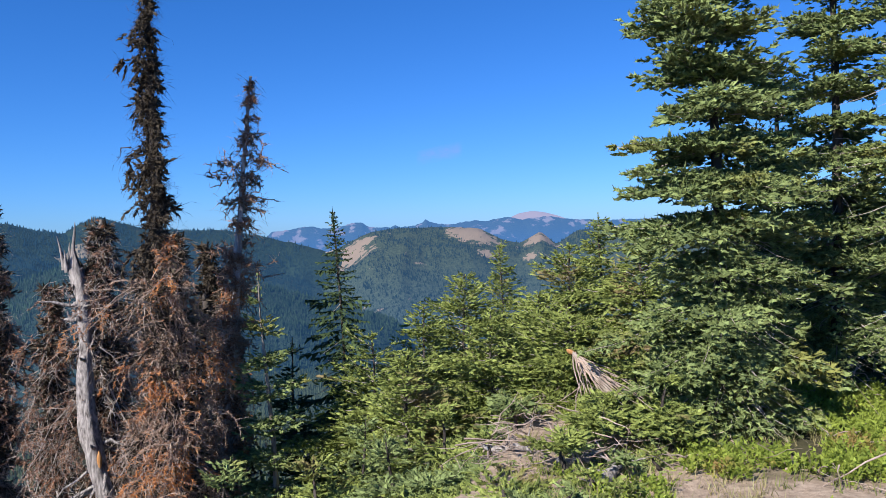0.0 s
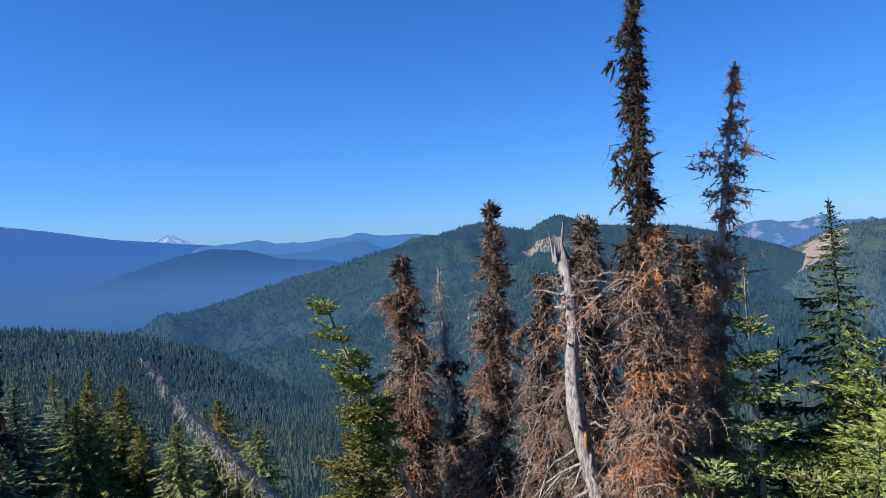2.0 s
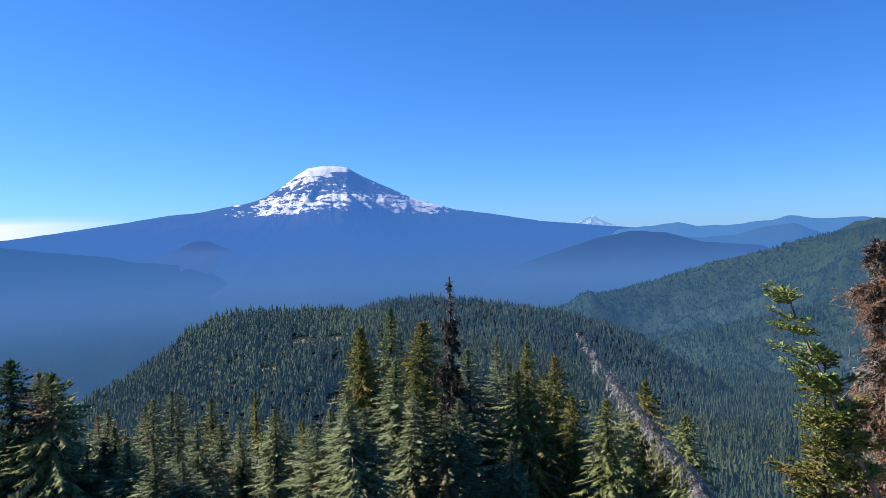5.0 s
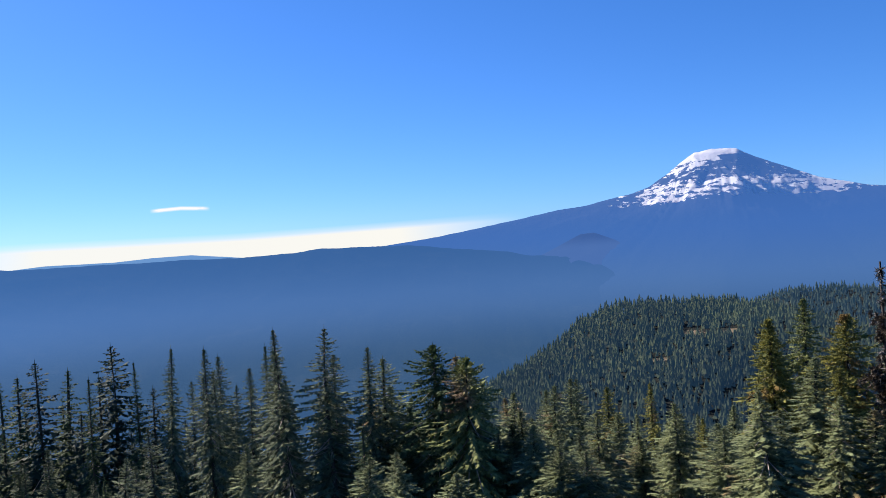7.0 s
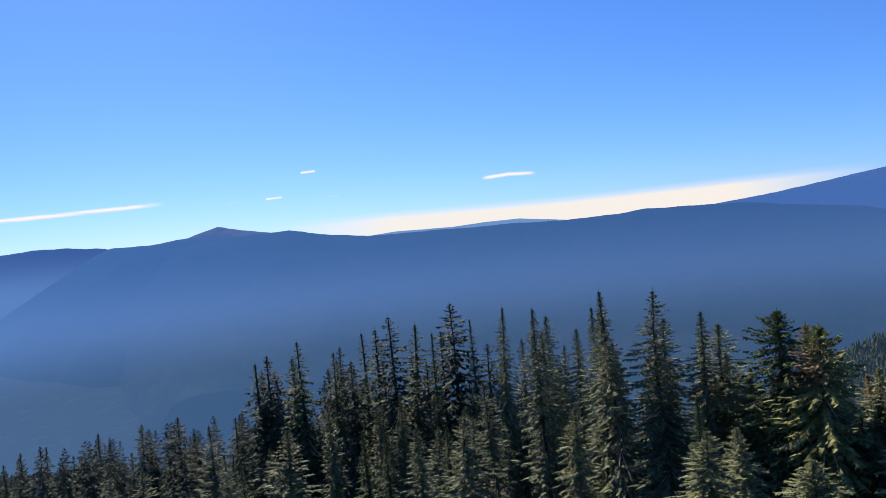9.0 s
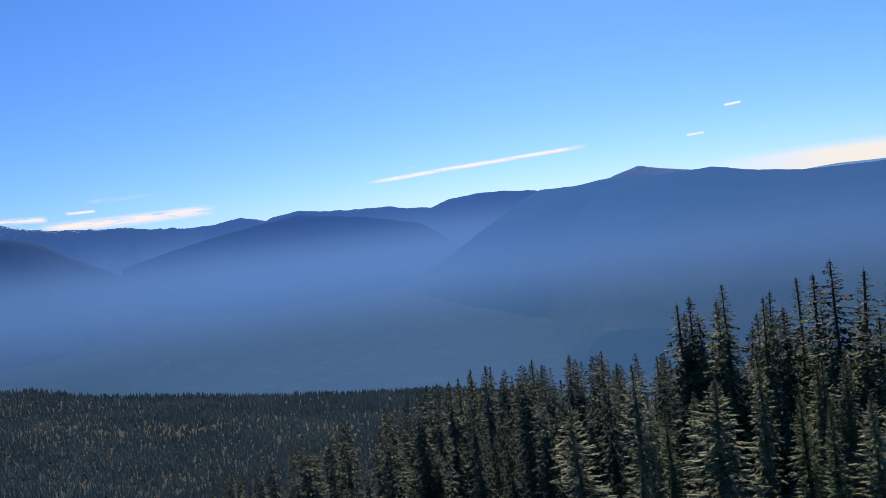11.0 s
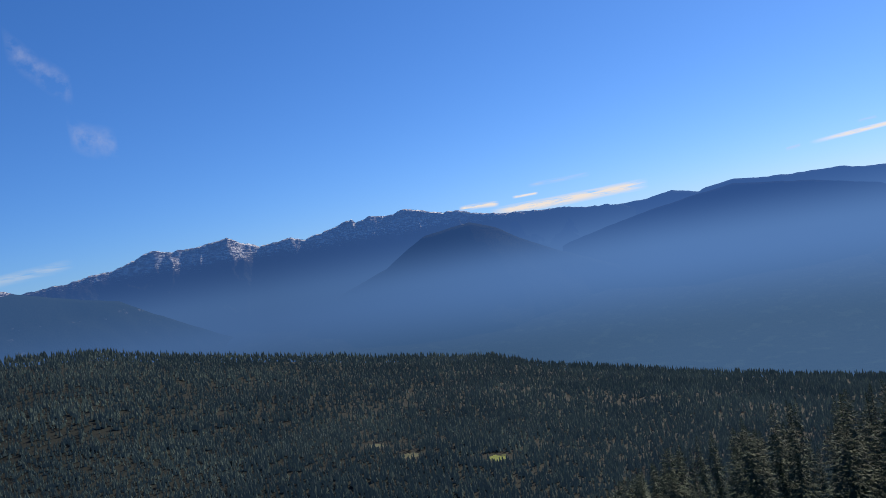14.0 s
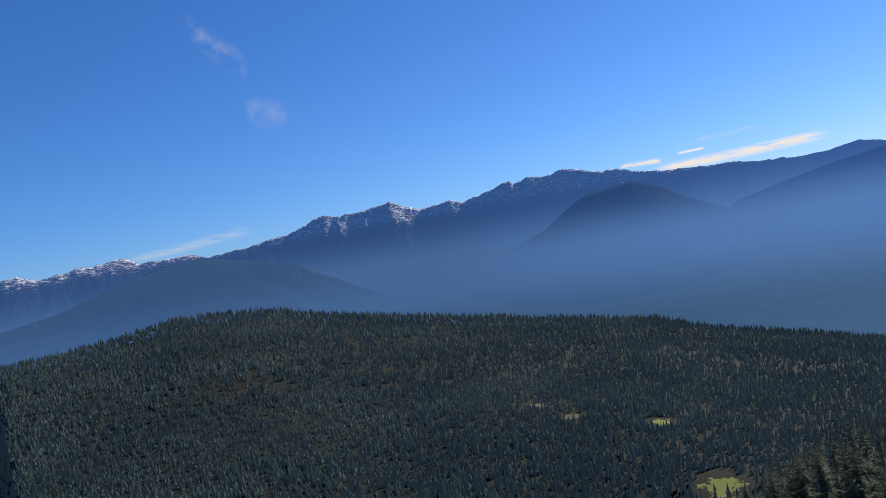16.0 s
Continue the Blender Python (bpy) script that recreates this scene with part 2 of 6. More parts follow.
def crown_part(name, pieces, mats, parent, label=""):
    """One mesh of several (vertices, faces) pieces, each with its material; quads are split."""
    vs, fs, ms, o = [], [], [], 0
    for i, (v, f) in enumerate(pieces):
        if f.shape[1] == 4:
            f = np.concatenate([f[:, [0, 1, 2]], f[:, [0, 2, 3]]])
        vs.append(v), fs.append(f + o), ms.append(np.full(len(f), i))
        o += len(v)
    me = raw_mesh(name, np.concatenate(vs), np.concatenate(fs), 3)
    for m in mats:
        me.materials.append(m)
    me.polygons.foreach_set("material_index", np.concatenate(ms).astype(np.int32))
    ob = new(name, me)
    ob.parent = parent
    if label:
        tagged(ob, label)
    return ob


def unit(v):
    return v / np.maximum(np.linalg.norm(v, axis=-1, keepdims=True), 1e-9)


def tubes(P, R, sides=4):
    """Tapered tubes along polylines P (n, s, 3) with radii R (n, s): vertices and quads."""
    P, R = np.asarray(P, float), np.asarray(R, float)
    n, s, _ = P.shape
    d = unit(np.gradient(P, axis=1))
    ref = np.where(np.abs(d[..., 2:3]) > 0.9, np.array([1.0, 0, 0]), np.array([0, 0, 1.0]))
    a = unit(np.cross(d, ref))
    b = np.cross(d, a)
    ang = np.arange(sides) * 2 * math.pi / sides
    ring = a[:, :, None] * np.cos(ang)[:, None] + b[:, :, None] * np.sin(ang)[:, None]
    V = P[:, :, None] + ring * R[:, :, None, None]
    idx = np.arange(n * s * sides).reshape(n, s, sides)
    nx = np.roll(idx, -1, axis=2)
    f = np.stack([idx[:, :-1], nx[:, :-1], nx[:, 1:], idx[:, 1:]], -1).reshape(-1, 4)
    return V.reshape(-1, 3), f


def merge(pieces):
    vs, fs, o = [], [], 0
    for v, f in pieces:
        vs.append(v)
        fs.append(f + o)
        o += len(v)
    return np.concatenate(vs), np.concatenate(fs)


def needles(rng, P, D, L, k, nl, nw, spread=0.8, core=0.0):
    """Shoots from P along D of length L, each a tapered brush of radius core with k needles."""
    n = len(P)
    u = (np.arange(k)[None] + rng.random((n, k))) / k
    ph = rng.random((n, k)) * 2 * math.pi
    ref = np.where(np.abs(D[:, 2:3]) > 0.9, np.array([1.0, 0, 0]), np.array([0, 0, 1.0]))
    a = unit(np.cross(D, ref))
    b = np.cross(a, D)
    side = a[:, None] * np.cos(ph)[..., None] + b[:, None] * (np.sin(ph) * 0.7 + 0.25)[..., None]
    d = unit(D[:, None] * 0.75 + side * spread)
    o = P[:, None] + D[:, None] * (L[:, None] * u)[..., None]
    w = unit(np.cross(d, rng.normal(size=(n, k, 3)))) * np.reshape(nw, (-1, 1, 1))
    ln = np.reshape(nl, (-1, 1, 1)) * (0.7 + 0.6 * rng.random((n, k, 1)))
    V = np.stack([o - w * 0.5, o + w * 0.5, o + d * ln + w * 0.15 * rng.normal(size=(n, k, 1))], 2).reshape(-1, 3)
    if np.max(core) > 0:
        ang = rng.random((n, 1)) * 6.28 + np.arange(3) * 2.094
        rc = np.broadcast_to(np.reshape(core, (-1, 1, 1)), (n, 1, 1)) * (0.7 + 0.6 * rng.random((n, 3, 1)))
        ring = P[:, None] + D[:, None] * (L * 0.55)[:, None, None] + (a[:, None] * np.cos(ang)[..., None] + b[:, None] * np.sin(ang)[..., None]) * rc
        tip = np.broadcast_to((P + D * (L * 1.15)[:, None])[:, None], (n, 3, 3))
        foot = np.broadcast_to(P[:, None], (n, 3, 3))
        nxt = np.roll(ring, -1, axis=1)
        V = np.concatenate([V, np.stack([ring, nxt, tip], 2).reshape(-1, 3), np.stack([nxt, ring, foot], 2).reshape(-1, 3)])
    return V, np.arange(len(V)).reshape(-1, 3)


def boughs(rng, H, R, count, low, form, droop, gap=0.0, bias=0.0, toward=0.0, tier=0.5, whorl=0.32, even=0.75):
    """Branches of a conifer: start height, direction, length, pitch at the trunk and sag."""
    h = low + (1 - low) * (1 - rng.random(count) ** even)
    tiers = np.round(h * H / whorl) * whorl / H
    h = np.clip((1 - tier) * h + tier * tiers, low, 0.985)
    az = rng.random(count) * 2 * math.pi
    prof = np.clip((1 - h) / (1 - low), 0, 1) ** form
    lobes = 0.82 + 0.22 * np.sin(az * 2 + rng.random() * 6) + 0.30 * np.sin(h * 31 + az * 2) * np.sin(h * 13 - az * 3)
    L = R * (0.06 + prof) * (0.55 + 0.6 * rng.random(count)) * lobes * (1 + bias * np.cos(az - radians(toward)))
    pitch = radians(35) * (h ** 2) - droop * (1 - h) + rng.normal(size=count) * 0.1
    if gap:
        keep = rng.random(count) > gap
        h, az, L, pitch = h[keep], az[keep], L[keep], pitch[keep]
    return h * H, az, L, pitch


def bough_points(h, az, L, pitch, axis, s):
    """Points at the fractions s along each branch: a sag, and a lifted tip."""
    out = np.cos(pitch)[:, None] * L[:, None] * s
    up = np.sin(pitch)[:, None] * L[:, None] * s - 0.16 * L[:, None] * s ** 2 + 0.14 * L[:, None] * s ** 4
    x, y = axis(h)
    return np.stack([x[:, None] - np.sin(az)[:, None] * out, y[:, None] + np.cos(az)[:, None] * out, h[:, None] + up], -1)


def lean_axis(H, lean, bend, seed):
    def axis(h):
        u = np.asarray(h) / H
        return lean[0] * H * u + bend * np.sin(u * 5 + seed), lean[1] * H * u + bend * np.cos(u * 4 + seed * 2)
    return axis


def trunk_mesh(H, r, axis, steps=16, sides=9, rough=0.12, rng=None, top=0.06):
    h = np.linspace(0, H, steps)
    x, y = axis(h)
    rad = r * ((1 - h / H) ** 0.85 * (1 - top) + top)
    rad[0] *= 1.35
    V, f = tubes(np.stack([x, y, h], -1)[None], rad[None], sides)
    if rng is not None:
        V = V + rng.normal(size=V.shape) * r * rough * np.array([1, 1, 0.3])
    tip = len(V)
    return V, f


def thing(name, label, category, group="", loc=(0, 0, 0)):
    ob = tagged(new(name), label, category, group)
    ob.location = loc
    return ob


def conifer(name, label, seed, H, R, loc, count=110, low=0.12, form=0.8, droop=0.35, sp=0.09, k=12, nl=0.035, nw=0.007, r=0.11, lean=(0, 0), bend=0.03,
            green=None, wood=None, gap=0.0, twig=0.45, group="", category="tree", bare=0, joints=5, bias=0.0, toward=0.0, tier=0.5, whorl=0.32, core=0.0, spread=1.2, even=0.75):
    """A living fir or spruce: trunk, limbs and a crown of needle shoots."""
    rng = np.random.default_rng(seed)
    root = thing(name, label, category, group, loc)
    axis = lean_axis(H, lean, bend, seed)
    V, f = trunk_mesh(H, r, axis, rng=rng)
    array_part("trunk", V, f, 4, wood or bark_dark, root, smooth=True)
    h, az, L, pitch = boughs(rng, H, R, count, low, form, droop, gap, bias, toward, tier, whorl, even)
    s = np.linspace(0, 1, joints)
    B = bough_points(h, az, L, pitch, axis, s)
    lr = np.clip(L[:, None] * 0.011, 0.003, 0.03) * (1.1 - s)
    pieces = [tubes(B, lr, 3)]
    if bare:
        hb = rng.random(bare) * H * (low + 0.35)
        ab = rng.random(bare) * 2 * math.pi
        Lb = R * (0.3 + 0.5 * rng.random(bare))
        Bb = bough_points(hb, ab, Lb, -0.3 - 0.3 * rng.random(bare), axis, s)
        Bb += np.cumsum(rng.normal(size=Bb.shape) * 0.02, axis=1)
        pieces.append(tubes(Bb, np.clip(Lb[:, None] * 0.009, 0.003, 0.02) * (1.1 - s), 3))
    wooden = merge(pieces)
    # side twigs in the plane of each bough
    SP, SD, SL, SC = [], [], [], []
    size = np.clip(0.3 + 1.1 * L / R, 0.38, 1.0)
    for i in range(len(h)):
        m = max(3, int(L[i] * 0.9 / (sp * 1.25)))
        u = 0.12 + 0.88 * (np.arange(m) + rng.random(m) * 0.6) / m
        P = bough_points(h[i:i + 1], az[i:i + 1], L[i:i + 1], pitch[i:i + 1], axis, u)[0]
        main = unit(np.array([-math.sin(az[i]) * math.cos(pitch[i]), math.cos(az[i]) * math.cos(pitch[i]), math.sin(pitch[i]) * 0.6]))
        side = unit(np.cross(main, [0, 0, 1.0]))
        SP.append(P), SD.append(np.repeat(main[None], m, 0)), SL.append(np.full(m, sp * 1.2)), SC.append(np.full(m, size[i]))
        for sign in (-1, 1):
            tl = twig * L[i] * (1.02 - u) * (0.6 + 0.7 * rng.random(m)) + sp * 0.6
            td = unit(main * (0.55 + 0.3 * rng.random((m, 1))) + sign * side + rng.normal(size=(m, 3)) * 0.14 - np.array([0, 0, 0.08]))
            q = np.ceil(tl / sp).astype(int)
            for j in range(q.max()):
                on = q > j
                SP.append(P[on] + td[on] * (j * sp)), SD.append(td[on]), SL.append(np.full(on.sum(), sp * 1.15)), SC.append(np.full(on.sum(), size[i]))
    # a leader
    m = 8
    hl = H * (0.93 + 0.07 * np.arange(m) / m)
    x, y = axis(hl)
    SP.append(np.stack([x, y, hl], -1)), SD.append(unit(np.repeat([[0, 0, 1.0]], m, 0) + rng.normal(size=(m, 3)) * 0.25)), SL.append(np.full(m, sp * 0.7)), SC.append(np.full(m, 0.38))
    P, D, Ls, sc = np.concatenate(SP), np.concatenate(SD), np.concatenate(SL), np.concatenate(SC)
    Ls = Ls * np.clip(sc + 0.2, 0, 1)
    D = unit(D + rng.normal(size=D.shape) * 0.2 + np.array([0, 0, 0.12]))
    P = P + rng.normal(size=P.shape) * sp * 0.18
    V, f = needles(rng, P, D, Ls, k, nl * sc, nw * np.sqrt(sc), spread, core=core * np.sqrt(sc))
    crown_part("crown", [(V, f), wooden], [green or fir_green, twig_grey if bare else (wood or bark_dark)], root)
    return root


def dead_tree(name, label, seed, H, R, loc, count=90, low=0.05, form=0.6, droop=0.9, lean=(0, 0), bend=0.05, r=0.11, wood=None, needle=None, tufts=0.35, twigs=9,
              needle_low=0.0, needle_high=1.0, nl=0.05, nw=0.009, k=9, hang=0.5, group="", limb_wood=None, category="dead tree", top=0.06, bias=0.0, toward=0.0, stout=1.0, fine=3.0, core=0.004, lump=0.22, spread=0.9, inner=0):
    """A dead conifer: bare trunk, sagging limbs with fans of grey twigs, and clumps of old needles or lichen."""
    rng = np.random.default_rng(seed)
    root = thing(name, label, category, group, loc)
    axis = lean_axis(H, lean, bend, seed)
    V, f = trunk_mesh(H, r, axis, 22, 9, 0.1, rng, top)
    array_part("trunk", V, f, 4, wood or pale_bark, root, smooth=True)
    h, az, L, pitch = boughs(rng, H, R, count, low, form, droop, 0.0, bias, toward, tier=0.2, whorl=0.2)
    s = np.linspace(0, 1, 5)
    L = L * (0.5 + 0.75 * rng.random(len(L))) * (0.95 + lump * np.sin(h * 4.7 + seed + 2.2 * np.sin(az + seed)) + 0.5 * lump * np.sin(h * 11.3 - 2 * az))
    L = np.minimum(L, 1.45 * R) * np.clip((1 - h / H) / 0.16, 0.1, 1) ** 0.7
    B = bough_points(h, az, L, pitch, axis, s)
    B += np.cumsum(rng.normal(size=B.shape) * 0.055 * L[:, None, None], axis=1)
    B[:, :, 2] -= hang * L[:, None] * s ** 2
    pieces = [tubes(B, np.clip(L[:, None] * 0.012, 0.004, 0.022) * (1.1 - s), 3)]
    # twigs off the limbs, hanging
    n = len(h)
    u = 0.2 + 0.8 * rng.random((n, twigs))
    iu = np.clip((u * 4).astype(int), 0, 3)
    P0 = np.take_along_axis(B, iu[..., None], 1)
    P1 = np.take_along_axis(B, iu[..., None] + 1, 1)
    P = P0 + (P1 - P0) * rng.random((n, twigs, 1))
    d = unit(unit(P1 - P0) * 0.8 + rng.normal(size=P.shape) * 0.9 - np.array([0, 0, hang * 0.6]))
    tl = (0.07 + 0.24 * rng.random((n, twigs, 1))) * np.minimum(1.2, L[:, None, None] + 0.2)
    w = np.linspace(0, 1, 4)
    T = P[:, :, None] + d[:, :, None] * tl[:, :, None] * w[:, None]
    T[..., 2] -= (hang * 0.5 * tl) * w ** 2
    T += np.cumsum(rng.normal(size=T.shape) * 0.24, axis=2) * tl[:, :, None] * 0.8
    T = T.reshape(-1, 4, 3)
    pieces.append(tubes(T, np.full((len(T), 1), 0.0042 * stout) * (1.15 - w), 3))
    # finer twigs on those
    i0 = rng.integers(0, len(T), int(len(T) * fine))
    base = T[i0, rng.integers(1, 4, len(i0))]
    d2 = unit(rng.normal(size=base.shape) + unit(T[i0, 3] - T[i0, 0]) * 0.8 - np.array([0, 0, 0.3 * hang]))
    l2 = 0.03 + 0.09 * rng.random((len(i0), 1)) ** 1.5
    side = unit(np.cross(d2, rng.normal(size=d2.shape))) * 0.0028 * stout
    knee = base + d2 * l2
    d3 = unit(d2 + rng.normal(size=d2.shape) * 0.6 - np.array([0, 0, 0.5 * hang]))
    end = knee + d3 * l2 * 0.8
    T2 = np.stack([base - side, base + side, knee, knee - side * 0.6, knee + side * 0.6, end], 1)
    V, f = merge(pieces)
    tagged(crown_part("deadwood", [(V, f), (T2.reshape(-1, 3), np.arange(len(T2) * 6).reshape(-1, 3))], [limb_wood or twig_grey, limb_wood or twig_grey], root), kind="stuff")
    if inner:
        # dark shoots close to the stem, added in lichen tone for inner shade
        w2 = np.tile(np.linspace(0.08, 0.62, inner), n)
        Q = B[np.repeat(np.arange(n), inner), 0] * (1 - w2)[:, None] + B[np.repeat(np.arange(n), inner), 3] * w2[:, None]
        D = unit(np.repeat(B[:, 3] - B[:, 0], inner, 0) + rng.normal(size=Q.shape) * 0.15 - np.array([0, 0, 0.1]))
        V, f = needles(rng, Q, D, np.full(len(Q), 0.12), 7, 0.09, 0.03, 1.0)
        tagged(array_part("matted_crown", V, f, 3, lichen, root), kind="stuff")
    if needle:
        hz = T[:, 0, 2] / H
        patch = np.sin(T[:, 0, 0] * 4.1 + seed) + np.sin(T[:, 0, 2] * 3.3 + seed * 1.7) + np.sin(T[:, 0, 1] * 3.7)
        on = (hz > needle_low) & (hz < needle_high) & (patch > 1.2 - 3.2 * tufts) & (rng.random(len(T)) < 0.85)
        T = T[on]
        Q = np.concatenate([T[:, 0], T[:, 1], T[:, 2]])
        D = np.concatenate([T[:, 1] - T[:, 0], T[:, 2] - T[:, 1], T[:, 3] - T[:, 2]])
        V, f = needles(rng, Q, unit(D), np.linalg.norm(D, axis=1) * 1.1, k, nl, nw, spread, core=core)
        array_part("foliage", V, f, 3, needle, root)
    return root


# ---- ground and mountains ----
def fbm(x, y, scale, octaves=5, gain=0.5, seed=0.0, ridged=False):
    """Layered value noise over arrays."""
    out, amp, tot = np.zeros(np.shape(x)), 1.0, 0.0
    for o in range(octaves):
        f = 2.0 ** o / scale
        X, Y = np.asarray(x) * f + 17.3 * o + seed, np.asarray(y) * f - 9.1 * o + seed * 1.7
        xi, yi = np.floor(X), np.floor(Y)
        fx, fy = X - xi, Y - yi
        fx, fy = fx * fx * (3 - 2 * fx), fy * fy * (3 - 2 * fy)

        def lattice(a, b):
            v = np.sin(a * 127.1 + b * 311.7) * 43758.5453
            return v - np.floor(v)
        v = (lattice(xi, yi) * (1 - fx) + lattice(xi + 1, yi) * fx) * (1 - fy) + (lattice(xi, yi + 1) * (1 - fx) + lattice(xi + 1, yi + 1) * fx) * fy
        v = 1 - abs(2 * v - 1) if ridged else 2 * v - 1
        out, tot, amp = out + amp * v, tot + amp, amp * gain
    return out / tot


def crest_at(crest, az):
    a, e = zip(*crest)
    return np.interp(az, a, e)


RIDGE_K = [(44.4, -15.9), (47.4, -13.8), (51.6, -11.3), (55.9, -9.1), (60.0, -8.1), (64.1, -7.2), (67.9, -6.0), (71.6, -5.1), (78.4, -4.85), (80.8, -5.05), (83.1, -5.91), (84.3, -7.02), (88.1, -9.22), (90.6, -10.45), (91.6, -11.25)]
RIDGE_K2 = [(39.8, -14.9), (42.3, -12.45), (46, -9.86), (49.9, -7.49), (52.7, -6.45), (55.2, -5.75), (58.5, -5.18), (61.5, -4.76), (65.4, -4.52), (68.4, -4.76), (72.2, -5.7), (76.4, -7.15)]
RIDGE_J = [(141.1, -13.36), (146.9, -12.79), (150.5, -12.32), (161.4, -11.26), (167.8, -10.25), (171.9, -9.65), (177.8, -7.93), (181.7, -7.37), (187, -6.51), (195.3, -4.83), (201.2, -3.61), (205.2, -2.53), (208.4, -2.04), (211.9, -1.83), (216.9, -2.4), (220.4, -2.66), (223.8, -2.65)]


def slope_to(az, r, crest, r0, z0, rc, out, trees=8.0, fade=6.0):
    """A wooded slope that rises from (r0, z0) to its crest at rc, and falls beyond it."""
    a = [c[0] for c in crest]
    zc = rc * np.tan(np.radians(crest_at(crest, az))) - trees
    beyond = np.maximum(np.maximum(a[0] - az, az - a[-1]), 0)
    zc = zc - beyond * fade
    u = np.clip((r - r0) / (rc - r0), 0, 1)
    return np.where(r <= rc, z0 + (zc - z0) * u - 1.5 * np.maximum(r0 - r, 0), zc - out * (r - rc)) - 40 * np.minimum(beyond, 10)


def ground_z(az, r):
    az = (np.asarray(az, float) + 90) % 360 - 90
    r = np.asarray(r, float)
    # the knoll: level behind and to the north-west, steep elsewhere
    level = np.clip((6 - az) / 18, 0, 1) ** 1.5
    level = np.maximum(level, np.clip((az - 232) / 15, 0, 1))
    edge = 3.4 + 5.6 * level
    steep = 0.43 - 0.1 * level
    z = -1.6 - 0.02 * np.minimum(r, 8) * level
    knee = np.maximum(r - edge, 0)
    fall = np.where(knee < 150, steep * knee, steep * 150 + (0.16 + 0.25 * np.clip((az - 88) / 8, 0, 1)) * (knee - 150))
    z = z - np.minimum(fall, knee ** 1.6 * 0.35)
    x, y = -np.sin(np.radians(az)) * r, np.cos(np.radians(az)) * r
    z = z + fbm(x, y, 2.5, 4) * 0.10 + fbm(x, y, 60, 4) * np.clip((r - 12) / 80, 0, 1) * 5
    wood = fbm(x, y, 170, 4, seed=3) * 9
    z = np.maximum(z, slope_to(az, r, RIDGE_K, 200, -72, 430, 0.5, trees=3.4) + wood * np.clip((r - 180) / 100, 0, 1) * 0.5)
    z = np.maximum(z, slope_to(az, r, RIDGE_K2, 450, -125, 850, 0.4, trees=2.0) + wood * np.clip((r - 400) / 200, 0, 1) * 0.6)
    z = np.maximum(z, slope_to(az, r, RIDGE_J, 300, -112, 820, 0.45, trees=6.0, fade=12) + wood * np.clip((r - 200) / 200, 0, 1) * np.clip((820 - r) / 200, 0.25, 1))
    z = np.maximum(z, -95 - 0.13 * np.maximum(r - 200, 0) + wood - np.where(r < 200, 1e3, 0) - np.clip((az - 88) / 8, 0, 1) * 0.35 * np.maximum(r - 150, 0))
    return z


def polar_sheet(az, rad, zfun):
    A, Rr = np.meshgrid(az, rad, indexing="ij")
    Z = zfun(A, Rr)
    V = np.stack([-np.sin(np.radians(A)) * Rr, np.cos(np.radians(A)) * Rr, Z], -1)
    n, m = A.shape
    i = np.arange(n * m).reshape(n, m)
    f = np.stack([i[:-1, :-1], i[:-1, 1:], i[1:, 1:], i[1:, :-1]], -1).reshape(-1, 4)
    return V.reshape(-1, 3), f


def on_slope(az, el, r):
    x, y = polar(az, r)
    return x, y, r * math.tan(radians(el))


MEADOWS = [(on_slope(77.4, 0, 330), 5), (on_slope(75.0, 0, 372), 7), (on_slope(72.4, 0, 375), 6), (on_slope(58.8, 0, 170), 6), (on_slope(174.9, 0, 306), 12), (on_slope(185.0, 0, 420), 9), (on_slope(187.5, 0, 450), 9), (on_slope(178.5, 0, 400), 9)]


def ground_material():
    k = Mat("ridge_ground")
    big, fine = k.noise(0.5, 4.0), k.noise(14.0, 6.0, 0.7)
    soil = k.mix(k.ramp(fine, [(0.35, (0, 0, 0)), (0.68, (1, 1, 1))]), (0.25, 0.18, 0.125, 1), (0.52, 0.40, 0.29, 1))
    duff = k.mix(fine, (0.035, 0.032, 0.018, 1), (0.11, 0.10, 0.045, 1))
    ln = k.node("ShaderNodeVectorMath", Vector=k.position())
    ln.operation = "LENGTH"
    near = k.node("ShaderNodeMapRange", Value=ln.outputs["Value"])
    for key, v in zip(("From Min", "From Max", "To Min", "To Max"), (5.0, 16.0, 0.0, 0.75)):
        near.inputs[key].default_value = v
    cover = k.math("ADD", big, near.outputs[0])
    # near-black wood floor: shadow between the trees put into its colour
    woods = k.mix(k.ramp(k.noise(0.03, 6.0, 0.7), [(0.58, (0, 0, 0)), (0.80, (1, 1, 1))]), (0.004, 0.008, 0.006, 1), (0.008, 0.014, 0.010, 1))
    for (cx, cy, _), radius in MEADOWS:
        bearing = math.degrees(math.atan2(-cx, cy)) % 360
        tone = (0.17, 0.13, 0.08, 1) if bearing < 100 else (0.11, 0.14, 0.032, 1) if bearing < 180 else (0.06, 0.068, 0.038, 1)
        woods = k.mix(k.spot((cx, cy, float(ground_z(bearing, math.hypot(cx, cy)))), radius * 0.6, 0.9), woods, tone)
    floor_far = k.ramp(cover, [(0.78, (0, 0, 0)), (0.92, (1, 1, 1))])
    k.base(k.mix(floor_far, k.mix(k.ramp(cover, [(0.60, (0, 0, 0)), (0.72, (1, 1, 1))]), soil, duff), woods), 0.95)
    k.bump(fine, 0.8, 0.03)
    return k.m


def rings(lo, hi, n):
    return np.geomspace(lo, hi, n)


V, f = polar_sheet(np.linspace(-90, 270, 481), np.concatenate([[0.02], rings(0.4, 1500, 115)]), ground_z)
ground = tagged(array_part("ground", V, f, 4, ground_material(), smooth=True), "stony ridge top and wooded slopes below it", "ground", kind="structure")

